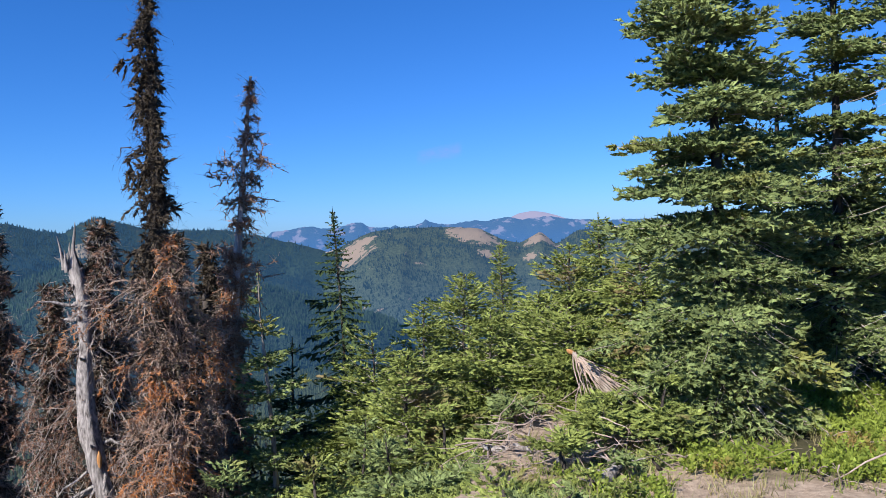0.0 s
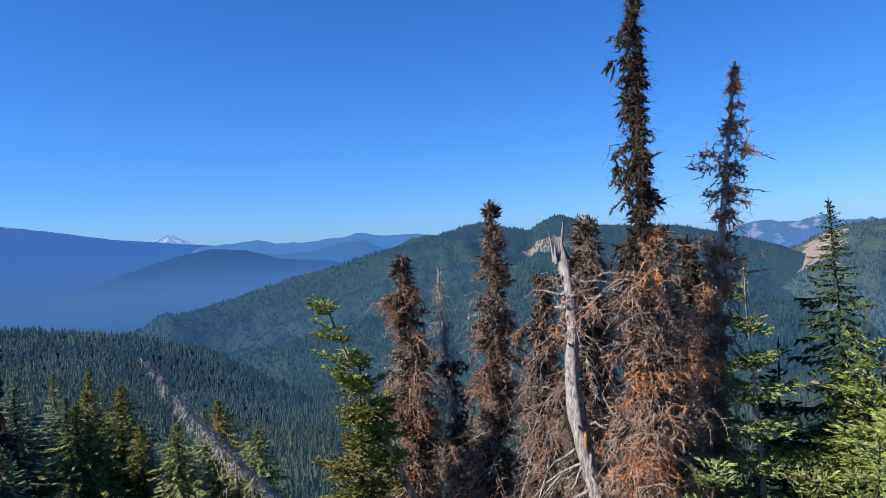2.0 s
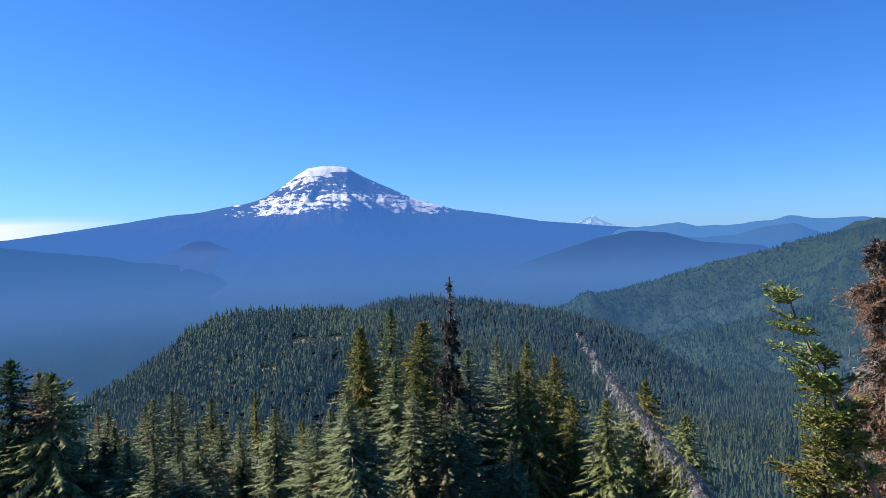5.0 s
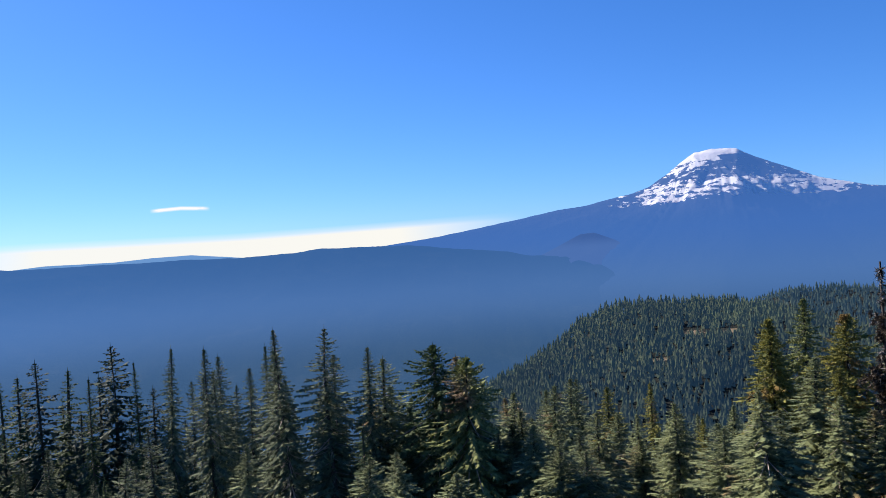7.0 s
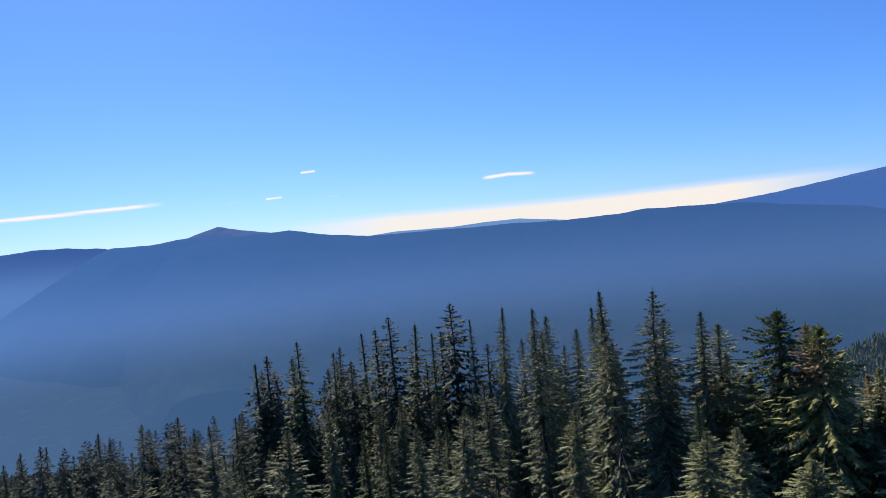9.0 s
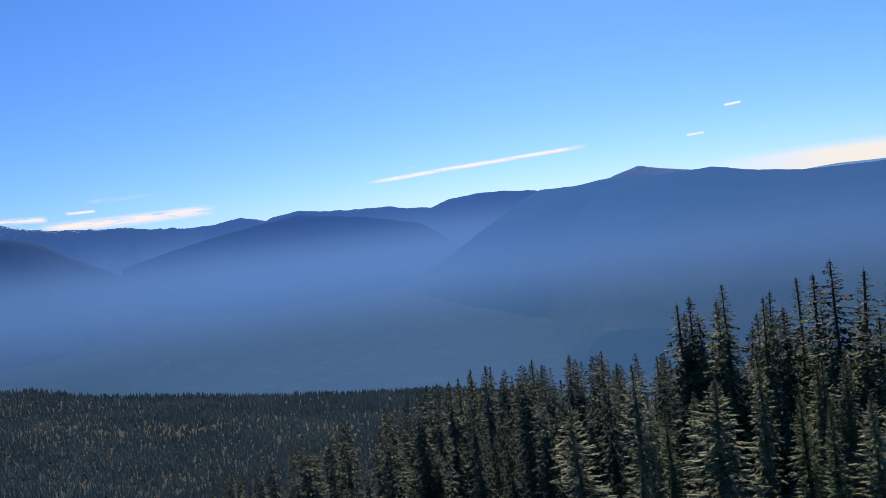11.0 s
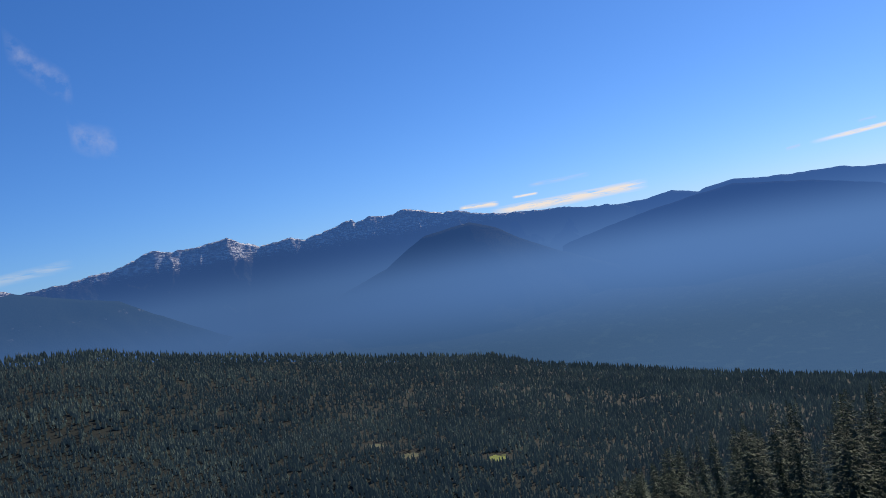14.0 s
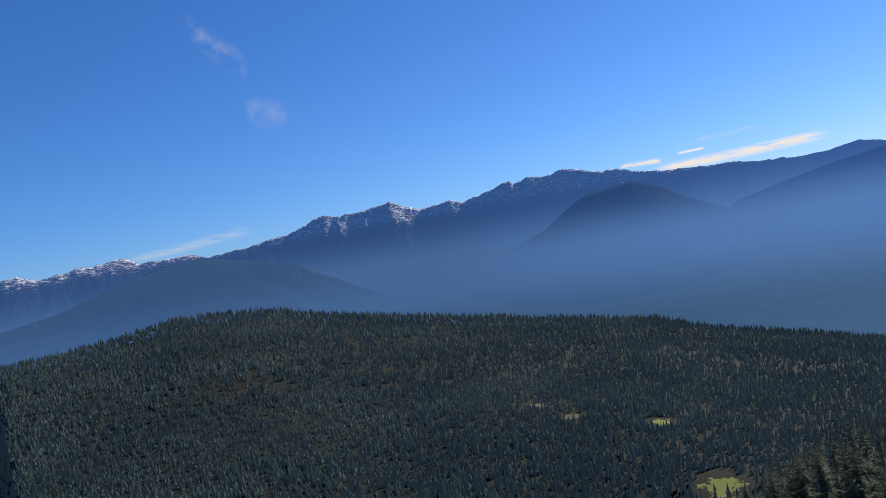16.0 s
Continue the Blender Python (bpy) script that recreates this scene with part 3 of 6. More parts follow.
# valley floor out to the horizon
# emission tone of the haze painted on the valley and the ranges round it
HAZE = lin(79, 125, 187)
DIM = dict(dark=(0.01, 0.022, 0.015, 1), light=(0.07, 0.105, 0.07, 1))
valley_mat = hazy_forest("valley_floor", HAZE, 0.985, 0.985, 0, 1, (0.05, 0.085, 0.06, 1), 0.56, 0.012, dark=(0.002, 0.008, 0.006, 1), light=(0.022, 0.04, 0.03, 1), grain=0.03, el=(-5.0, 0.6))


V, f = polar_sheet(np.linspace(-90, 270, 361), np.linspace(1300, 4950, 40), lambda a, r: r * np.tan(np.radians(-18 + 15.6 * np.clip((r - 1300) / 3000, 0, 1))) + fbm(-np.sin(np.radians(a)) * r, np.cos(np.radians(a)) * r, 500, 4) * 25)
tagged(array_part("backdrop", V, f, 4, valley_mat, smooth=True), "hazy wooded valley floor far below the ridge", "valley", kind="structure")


def mountain(label, crest, rc, depth, reach, material, rough=10.0, scale=400.0, jag=2.0, step=0.24, rows=20, back=0.5, power=1.0, seed=1.0, taper=4.0, spread=2.5, relief=None):
    """A range: its crest as bearing and height angle, falling towards the viewer over reach metres by depth.
    Away from the crest the flanks broaden into spurs and gullies. Returns its height function."""
    a0, a1 = crest[0][0], crest[-1][0]
    fine = np.arange(a0 - taper - 8, a1 + taper + 8, 0.1)
    line = rc * np.tan(np.radians(crest_at(crest, fine)))
    out = np.maximum(np.maximum(a0 - fine, fine - a1), 0) / taper
    line = line - depth * 1.15 * out ** 1.2
    w = int(spread / 0.1) * 2 + 1
    kern = np.hanning(w + 2)[1:-1]
    broad = np.convolve(np.pad(line, w // 2, mode="edge"), kern / kern.sum(), "valid")
    az = np.arange(a0 - taper, a1 + taper + step, step)
    rad = np.concatenate([rc - reach * (1 - np.linspace(0, 1, rows) ** 0.8), rc + np.linspace(0.06, 1, 5) * reach * back])

    def z(a, r):
        a, r = np.asarray(a, float), np.asarray(r, float)
        x, y = -np.sin(np.radians(a)) * r, np.cos(np.radians(a)) * r
        u = np.clip((rc - r) / reach, -back, 1.0)
        v = np.clip(np.abs(u) * 3.0, 0, 1)
        twist = fbm(x, y, scale * 1.6, 3, 0.5, seed + 4) * 3.0 * v
        flank = np.minimum(np.interp(a + twist, fine, broad), np.interp(a, fine, line) + 25 * v)
        zc = np.interp(a, fine, line) * (1 - v) + flank * v
        g = fbm(x, y, scale, 6, 0.52, seed, True) - 0.55
        crestline = fbm(a * 40, a * 0, 30, 5, 0.68, seed) * jag * np.clip(1 - np.abs(u) * 14, 0, 1)
        h = zc + crestline - depth * np.abs(u) ** power + g * rough * np.clip(np.abs(u) * 6, 0, 1)
        return h + relief(x, y, u) if relief else h
    V, f = polar_sheet(az, rad, z)
    tagged(array_part("backdrop", V, f, 4, material, smooth=True), label, "mountain", kind="structure")
    return lambda a, r: np.where(r < rc - reach, -2000.0, z(a, r))


TAN = (0.31, 0.23, 0.155, 1)
BALD_SPOTS = [(on_slope(7.4, -1.9, 2480), 75), (on_slope(6.2, -1.1, 2520), 55), (on_slope(5.4, -2.6, 2400), 40), (on_slope(-2.6, -0.7, 2550), 75), (on_slope(-1.2, -0.5, 2560), 45),
              (on_slope(-3.2, -2.2, 2400), 28), (on_slope(-7.3, -1.3, 2540), 62), (on_slope(-6.6, -2.6, 2400), 26), (on_slope(2.8, -1.7, 2480), 35), (on_slope(3.6, -3.2, 2330), 32)]
FAR_W = [(-30.3, -0.62), (-25.7, -0.01), (-24.7, 0.26), (-21.1, 0.16), (-14.1, 0.09), (-11.6, 0.09), (-9.6, 0.24), (-8.1, 0.55), (-6, 0.36), (-5, 0.61), (-3.3, 0.29), (-2.4, 0.4), (-0.3, 0.13), (0.4, 0.24), (1, 0.39), (1.3, 0.65), (1.5, 0.45), (2.1, 0.17), (3.2, 0.03), (3.6, 0.26), (4, 0.06), (5.3, 0.1), (5.8, 0.24), (6.1, 0.51), (6.8, 0.53), (7.1, 0.37), (7.8, 0.14), (8.9, 0.18), (10.3, 0.31), (12.8, -0.03)]
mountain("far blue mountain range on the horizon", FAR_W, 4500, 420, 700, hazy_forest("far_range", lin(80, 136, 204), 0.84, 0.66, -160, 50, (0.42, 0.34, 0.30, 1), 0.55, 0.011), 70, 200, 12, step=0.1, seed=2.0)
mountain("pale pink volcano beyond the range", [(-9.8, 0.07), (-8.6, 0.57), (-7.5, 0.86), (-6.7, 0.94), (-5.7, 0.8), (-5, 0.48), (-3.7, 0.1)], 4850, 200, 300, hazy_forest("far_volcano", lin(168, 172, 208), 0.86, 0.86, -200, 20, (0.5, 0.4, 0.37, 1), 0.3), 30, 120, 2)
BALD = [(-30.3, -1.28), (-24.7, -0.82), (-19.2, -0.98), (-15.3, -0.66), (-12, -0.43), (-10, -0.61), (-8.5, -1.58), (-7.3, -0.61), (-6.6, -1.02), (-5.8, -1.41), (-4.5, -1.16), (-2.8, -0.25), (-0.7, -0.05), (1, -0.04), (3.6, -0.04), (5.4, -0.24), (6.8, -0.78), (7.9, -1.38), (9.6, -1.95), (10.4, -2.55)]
bald_z = mountain("wooded hill with bare tan slopes near its crest", BALD, 2600, 430, 1150, hazy_forest("bald_hill", HAZE_W, 0.42, 0.20, -330, -20, TAN, 0.64, 0.012, spots=BALD_SPOTS, ragged=0.9), 150, 420, 3)
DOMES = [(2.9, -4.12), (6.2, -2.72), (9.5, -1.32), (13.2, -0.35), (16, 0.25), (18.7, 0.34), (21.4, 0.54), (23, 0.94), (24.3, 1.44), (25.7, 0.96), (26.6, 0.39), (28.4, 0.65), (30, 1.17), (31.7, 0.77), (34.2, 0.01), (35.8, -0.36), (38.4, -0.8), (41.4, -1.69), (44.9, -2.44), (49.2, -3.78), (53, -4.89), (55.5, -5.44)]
dome_z = mountain("long wooded ridge with two dome summits", DOMES, 2500, 380, 900, hazy_forest("dome_ridge", HAZE_W, 0.34, 0.20, -330, 0, (0.27, 0.215, 0.14, 1), 0.76, 0.008, spots=[(on_slope(25.3, -0.9, 2330), 75)], dark=(0.006, 0.020, 0.014, 1), light=(0.036, 0.062, 0.036, 1)), 300, 560, 4)
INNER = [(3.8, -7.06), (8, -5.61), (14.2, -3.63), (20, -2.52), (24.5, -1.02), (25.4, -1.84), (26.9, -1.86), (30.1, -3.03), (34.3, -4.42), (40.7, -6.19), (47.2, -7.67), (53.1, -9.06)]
spur_z = mountain("wooded spur falling to the valley", INNER, 1500, 190, 620, hazy_forest("wooded_spur", HAZE_W, 0.24, 0.20, -300, -50, dark=(0.012, 0.026, 0.018, 1), light=(0.042, 0.068, 0.040, 1)), 70, 260, 2)
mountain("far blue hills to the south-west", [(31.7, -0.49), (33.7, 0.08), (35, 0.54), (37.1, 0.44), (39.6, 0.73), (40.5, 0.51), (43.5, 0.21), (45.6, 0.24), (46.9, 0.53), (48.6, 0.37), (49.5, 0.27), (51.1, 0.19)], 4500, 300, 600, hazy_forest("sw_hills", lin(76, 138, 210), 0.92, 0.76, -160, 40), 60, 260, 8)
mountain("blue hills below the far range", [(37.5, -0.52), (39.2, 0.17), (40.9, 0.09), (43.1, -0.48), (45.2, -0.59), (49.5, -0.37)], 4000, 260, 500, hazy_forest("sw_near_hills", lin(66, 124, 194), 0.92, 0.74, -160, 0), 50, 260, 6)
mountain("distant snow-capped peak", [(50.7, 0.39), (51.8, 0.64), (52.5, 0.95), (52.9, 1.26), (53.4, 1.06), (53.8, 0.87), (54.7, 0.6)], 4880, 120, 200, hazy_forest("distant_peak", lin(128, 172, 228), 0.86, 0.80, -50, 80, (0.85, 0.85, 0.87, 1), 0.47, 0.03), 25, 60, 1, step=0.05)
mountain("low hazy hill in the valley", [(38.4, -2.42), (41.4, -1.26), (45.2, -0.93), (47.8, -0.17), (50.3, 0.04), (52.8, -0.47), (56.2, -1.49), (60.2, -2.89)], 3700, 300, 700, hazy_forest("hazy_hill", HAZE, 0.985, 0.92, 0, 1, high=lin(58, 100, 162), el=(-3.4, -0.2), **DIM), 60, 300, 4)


SUMMIT = on_slope(72.6, 5.5, 4600)


def volcano_material():
    k = Mat("snowy_volcano")
    fine = k.noise(0.02, 7.0, 0.72)
    patch = k.noise(0.015, 6.0, 0.66, stretch=(1, 1, 2.8))
    right = k.node("ShaderNodeVectorMath", Vector=k.position())
    right.operation = "DOT_PRODUCT"
    right.inputs[1].default_value = (*to_right(72.6), 0)
    side = k.node("ShaderNodeMapRange", Value=right.outputs["Value"])
    for key, v in zip(("From Min", "From Max", "To Min", "To Max"), (-90, 60, 0.20, -0.06)):
        side.inputs[key].default_value = v
    cap = k.math("MULTIPLY", k.height(290, 400, 0, 1), side.outputs[0])
    crown = k.height(380, 432, 0, 0.30)
    west = k.node("ShaderNodeMapRange", Value=right.outputs["Value"])
    for key, v in zip(("From Min", "From Max", "To Min", "To Max"), (-760, -260, -0.22, 0.0)):
        west.inputs[key].default_value = v
    belt = k.math("ADD", k.height(105, 160, -0.24, 0.105), west.outputs[0])
    thin = k.height(225, 290, 0.0, -0.13)
    away = k.node("ShaderNodeVectorMath", Vector=k.position())
    away.operation = "DISTANCE"
    away.inputs[1].default_value = SUMMIT
    skirt = k.node("ShaderNodeMapRange", Value=away.outputs["Value"])
    for key, v in zip(("From Min", "From Max", "To Min", "To Max"), (620, 1080, 0.0, -0.28)):
        skirt.inputs[key].default_value = v
    belt = k.math("ADD", belt, skirt.outputs[0])
    amount = k.math("ADD", k.math("ADD", k.math("ADD", patch, cap), k.math("ADD", belt, thin)), crown)
    snow = k.ramp(amount, [(0.55, (0, 0, 0)), (0.58, (1, 1, 1))])
    woods = k.mix(fine, (0.02, 0.035, 0.03, 1), (0.06, 0.08, 0.05, 1))
    rock = k.mix(fine, (0.055, 0.065, 0.08, 1), (0.145, 0.155, 0.175, 1))
    c = k.mix(k.height(40, 120, 0.0, 1.0), woods, rock)
    k.base(k.mix(snow, c, (0.88, 0.88, 0.9, 1)), 0.85)
    k.bump(fine, 0.8, 25.0)
    # haze painted as emission over rock and woods, thinner on snow
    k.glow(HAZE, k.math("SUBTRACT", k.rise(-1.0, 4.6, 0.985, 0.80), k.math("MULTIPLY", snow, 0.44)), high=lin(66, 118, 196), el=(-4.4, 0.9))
    return k.m


def volcano_relief(x, y, u):
    """Ribs and gullies that run down from the summit, and a hollow face below it."""
    dx, dy = x - SUMMIT[0], y - SUMMIT[1]
    d, th = np.hypot(dx, dy), np.arctan2(dy, dx)
    ribs = fbm(th * 420, d * 0.12, 70, 5, 0.55, 2.0, True) - 0.5
    hx, hy = polar(70.6, 4430)
    hollow = np.exp(-((x - hx) ** 2 + (y - hy) ** 2) / (2 * 110.0 ** 2))
    return ribs * 90 * np.clip(d / 260, 0, 1) * np.clip(np.abs(u) * 12, 0, 1) * np.clip(1.4 - d / 1500, 0.2, 1) - hollow * 35


ADAMS = [(45, -0.41), (49.7, 0.23), (52.9, 0.55), (56.7, 0.97), (60, 1.55), (63.4, 2.09), (66.2, 2.9), (68.5, 4.02), (70.2, 4.91), (71.3, 5.56), (72.9, 5.59), (74.1, 5.4), (75, 4.83), (76, 4.1), (77.3, 3.29), (78.5, 2.9), (82.3, 2.24), (83.3, 2.18), (84, 2.11), (88.1, 1.48), (91.6, 0.99), (94.2, 0.65), (97.2, 0.38), (102.1, 0.43)]
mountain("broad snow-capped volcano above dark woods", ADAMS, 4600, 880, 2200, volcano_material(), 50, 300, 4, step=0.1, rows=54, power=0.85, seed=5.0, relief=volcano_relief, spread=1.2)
CONE_LET = [(78.5, -1.4), (80.0, -0.4), (81.5, 0.25), (82.5, 0.2), (84.0, -0.5), (86.0, -1.4)]
mountain("small dark cinder cone on the flank", CONE_LET, 4050, 120, 260, hazy_forest("cinder_cone", lin(72, 112, 176), 0.98, 0.92, -60, 10, high=lin(58, 98, 164)), 10, 90, 2, taper=2)
PLATEAU = [(60, -8.5), (66, -6.2), (71, -4.4), (76, -2.6)] + [c for c in [(59.5, -7.82), (69.1, -3.6), (72.2, -5.7), (76.1, -2.16), (83.8, -1.38), (86.7, -1.06), (87.9, -0.72), (91.6, -0.25), (95.2, 0.27), (98.6, 0.38), (102.1, 0.5), (103.7, 0.33), (107.9, 0.23), (112.1, 0.38), (115.1, 0.37), (117.9, 0.42), (120.6, 0.43), (122.8, 0.46), (126.1, 0.9), (128.5, 1.42), (130, 1.35), (133, 1.3), (135.4, 1.51), (136.5, 1.45)] if c[0] > 80]
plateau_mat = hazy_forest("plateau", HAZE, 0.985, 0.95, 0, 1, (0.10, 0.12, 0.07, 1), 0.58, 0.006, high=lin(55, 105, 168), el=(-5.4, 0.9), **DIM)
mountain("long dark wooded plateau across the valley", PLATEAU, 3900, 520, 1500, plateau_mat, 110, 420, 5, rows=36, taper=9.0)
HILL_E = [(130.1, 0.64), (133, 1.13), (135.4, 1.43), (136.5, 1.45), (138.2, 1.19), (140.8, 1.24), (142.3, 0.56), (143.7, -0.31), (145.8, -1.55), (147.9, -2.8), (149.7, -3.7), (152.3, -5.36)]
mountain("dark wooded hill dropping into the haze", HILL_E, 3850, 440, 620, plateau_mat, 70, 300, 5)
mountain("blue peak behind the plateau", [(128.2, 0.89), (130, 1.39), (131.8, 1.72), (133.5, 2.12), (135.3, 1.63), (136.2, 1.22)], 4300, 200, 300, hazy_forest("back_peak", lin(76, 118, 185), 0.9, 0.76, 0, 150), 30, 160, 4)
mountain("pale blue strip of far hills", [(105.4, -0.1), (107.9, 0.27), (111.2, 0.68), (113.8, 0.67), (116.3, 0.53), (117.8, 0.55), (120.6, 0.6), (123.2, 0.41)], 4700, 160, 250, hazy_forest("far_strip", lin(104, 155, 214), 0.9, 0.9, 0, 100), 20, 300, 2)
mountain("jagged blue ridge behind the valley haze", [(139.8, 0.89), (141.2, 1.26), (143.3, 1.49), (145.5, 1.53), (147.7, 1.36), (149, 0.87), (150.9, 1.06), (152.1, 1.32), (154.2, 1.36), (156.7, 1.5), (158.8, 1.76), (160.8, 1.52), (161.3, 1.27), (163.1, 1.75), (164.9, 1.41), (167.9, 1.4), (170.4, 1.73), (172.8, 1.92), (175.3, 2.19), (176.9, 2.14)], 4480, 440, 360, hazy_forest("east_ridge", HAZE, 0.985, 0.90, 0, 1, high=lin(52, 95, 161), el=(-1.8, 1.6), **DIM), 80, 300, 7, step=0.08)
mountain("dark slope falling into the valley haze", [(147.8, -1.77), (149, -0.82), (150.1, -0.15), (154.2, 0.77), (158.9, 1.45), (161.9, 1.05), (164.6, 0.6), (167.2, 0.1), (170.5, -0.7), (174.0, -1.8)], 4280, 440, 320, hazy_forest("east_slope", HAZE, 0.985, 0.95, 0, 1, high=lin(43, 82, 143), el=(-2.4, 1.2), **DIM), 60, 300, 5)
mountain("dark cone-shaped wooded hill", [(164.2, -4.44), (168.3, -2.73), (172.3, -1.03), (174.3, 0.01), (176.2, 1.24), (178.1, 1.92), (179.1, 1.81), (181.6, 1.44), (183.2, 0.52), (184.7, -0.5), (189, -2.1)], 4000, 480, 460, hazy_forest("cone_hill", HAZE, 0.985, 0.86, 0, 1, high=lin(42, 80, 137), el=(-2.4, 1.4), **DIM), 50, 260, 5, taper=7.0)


def crag_material():
    k = Mat("rocky_crags")
    n = k.noise(0.02, 7.0, 0.7)
    woods = k.mix(n, (0.02, 0.035, 0.026, 1), (0.07, 0.085, 0.055, 1))
    rock = k.mix(n, (0.05, 0.048, 0.055, 1), (0.20, 0.18, 0.175, 1))
    line = k.math("ADD", k.height(40, 240, -0.2, 0.22), n)
    c = k.mix(k.ramp(line, [(0.45, (0, 0, 0)), (0.6, (1, 1, 1))]), woods, rock)
    drift = k.math("ADD", k.math("ADD", k.height(70, 190, -0.22, 0.075), k.height(225, 270, 0.0, -0.04)), k.noise(0.040, 6.0, 0.70, stretch=(0.7, 0.7, 6.0)))
    scree = k.ramp(drift, [(0.44, (0, 0, 0)), (0.57, (1, 1, 1))])
    c = k.mix(scree, c, (0.32, 0.30, 0.28, 1))
    snow = k.ramp(drift, [(0.565, (0, 0, 0)), (0.59, (1, 1, 1))])
    k.base(k.mix(snow, c, (0.85, 0.86, 0.88, 1)), 0.9)
    k.bump(n, 1.0, 25.0)
    # painted haze again, cut back where snow and scree should show
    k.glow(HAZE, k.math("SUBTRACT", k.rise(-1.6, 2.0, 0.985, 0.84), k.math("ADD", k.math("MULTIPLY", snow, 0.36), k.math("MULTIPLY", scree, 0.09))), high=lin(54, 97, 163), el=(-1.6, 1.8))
    return k.m


GOAT = [(165.9, 1.08), (167.7, 1.44), (171.6, 1.87), (175.9, 2.19), (178.6, 2.85), (181, 3.2), (182.7, 3.75), (184.4, 3.38), (185.4, 3.62), (186.5, 3.27), (186.8, 3.58), (187.1, 3.51), (187.8, 3.34), (189.2, 2.94), (190.5, 2.63), (191.5, 2.94), (193.8, 2.69), (194.8, 3.05), (196, 3.61), (198.2, 3.26), (199.9, 3.22), (201.2, 3.48), (203, 2.81), (204.3, 2.48), (206, 2.19), (207.6, 2.02), (209.7, 1.84), (210.8, 2.29), (212.3, 2.23), (214.3, 2.17), (215.4, 2.82), (216.8, 2.54), (218.5, 2.54), (220.7, 2.15), (221.9, 2.61), (222.9, 2.49)]
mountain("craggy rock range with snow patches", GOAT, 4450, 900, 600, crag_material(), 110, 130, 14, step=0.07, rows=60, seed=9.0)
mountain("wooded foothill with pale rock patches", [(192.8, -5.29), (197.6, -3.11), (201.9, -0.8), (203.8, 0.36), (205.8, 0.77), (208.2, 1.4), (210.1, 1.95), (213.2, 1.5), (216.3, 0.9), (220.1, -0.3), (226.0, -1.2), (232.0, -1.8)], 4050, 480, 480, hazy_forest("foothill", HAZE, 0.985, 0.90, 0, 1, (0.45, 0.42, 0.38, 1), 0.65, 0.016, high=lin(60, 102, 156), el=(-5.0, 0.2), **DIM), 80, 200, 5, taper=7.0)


# ---- far forests ----
def spires(rng, x, y, z, H, W, tiers=3, sides=5):
    """Many small conifers as jagged stacked skirts of triangles."""
    n = len(x)
    t = np.arange(tiers)
    tilt = rng.normal(size=(n, 1, 1, 2)) * 0.02
    ang = rng.random((n, 1, 1)) * 6.3 + (np.arange(sides) * 2 * math.pi / sides)[None, None] + t[None, :, None] * 0.7
    rad = (W[:, None] * (1 - t / tiers) * 0.5)[..., None] * (0.65 + 0.7 * rng.random((n, tiers, sides)))
    low = (H[:, None] * (0.08 + 0.8 * t / tiers))[..., None] + H[:, None, None] * 0.06 * rng.normal(size=(n, tiers, sides))
    apex = np.minimum(H[:, None] * (0.08 + 0.8 * t / tiers + 1.15 / tiers), H[:, None])
    half = math.pi / sides * 1.05

    def ring(da):
        return np.stack([np.cos(ang + da) * rad, np.sin(ang + da) * rad, low], -1)
    top = np.broadcast_to(np.stack([0 * apex, 0 * apex, apex], -1)[:, :, None], (n, tiers, sides, 3))
    tri = np.stack([ring(-half), ring(half), top], 3)
    tri = tri + np.stack([x, y, z], -1)[:, None, None, None]
    return tri.reshape(-1, 3), np.arange(n * tiers * sides * 3).reshape(-1, 3)


def visible(az, r, top, zfun, steps=60):
    """Whether a tree top shows above the land between it and the ridge top."""
    el = top / r
    worst = np.full(len(r), -9.0)
    for u in np.linspace(0.08, 0.97, steps):
        rr = r * u
        worst = np.maximum(worst, zfun(az, rr) / rr)
    return el > worst - 0.004


def forest(label, seed, az0, az1, r0, r1, spacing, Hm, material, zfun, tiers=3, sides=5, clear=0.52, width=0.27, scale=70.0, gaps=()):
    rng = np.random.default_rng(seed)
    area = radians(az1 - az0) * (r1 * r1 - r0 * r0) / 2
    n = int(area / spacing ** 2)
    az = az0 + (az1 - az0) * rng.random(n)
    r = np.sqrt(r0 * r0 + (r1 * r1 - r0 * r0) * rng.random(n))
    x, y = -np.sin(np.radians(az)) * r, np.cos(np.radians(az)) * r
    open_land = fbm(x, y, scale, 4, seed=seed)
    keep = (open_land < clear) & (rng.random(n) < 0.95)
    for (gx, gy, _), radius in gaps:
        keep &= np.hypot(x - gx, y - gy) > radius * (0.9 + 0.5 * rng.random(n))
    az, r, x, y = az[keep], r[keep], x[keep], y[keep]
    H = Hm * (0.55 + 0.75 * rng.random(len(r)) ** 1.3) * (1 + 0.25 * fbm(x, y, 40, 2))
    z = zfun(az, r)
    on = visible(az, r, z + H, zfun)
    x, y, z, H = x[on], y[on], z[on], H[on]
    V, f = spires(rng, x, y, z - 0.3, H, H * width * (0.8 + 0.4 * rng.random(len(H))), tiers, sides)
    return tagged(array_part("forest", V, f, 3, material), label, "forest", kind="stuff")


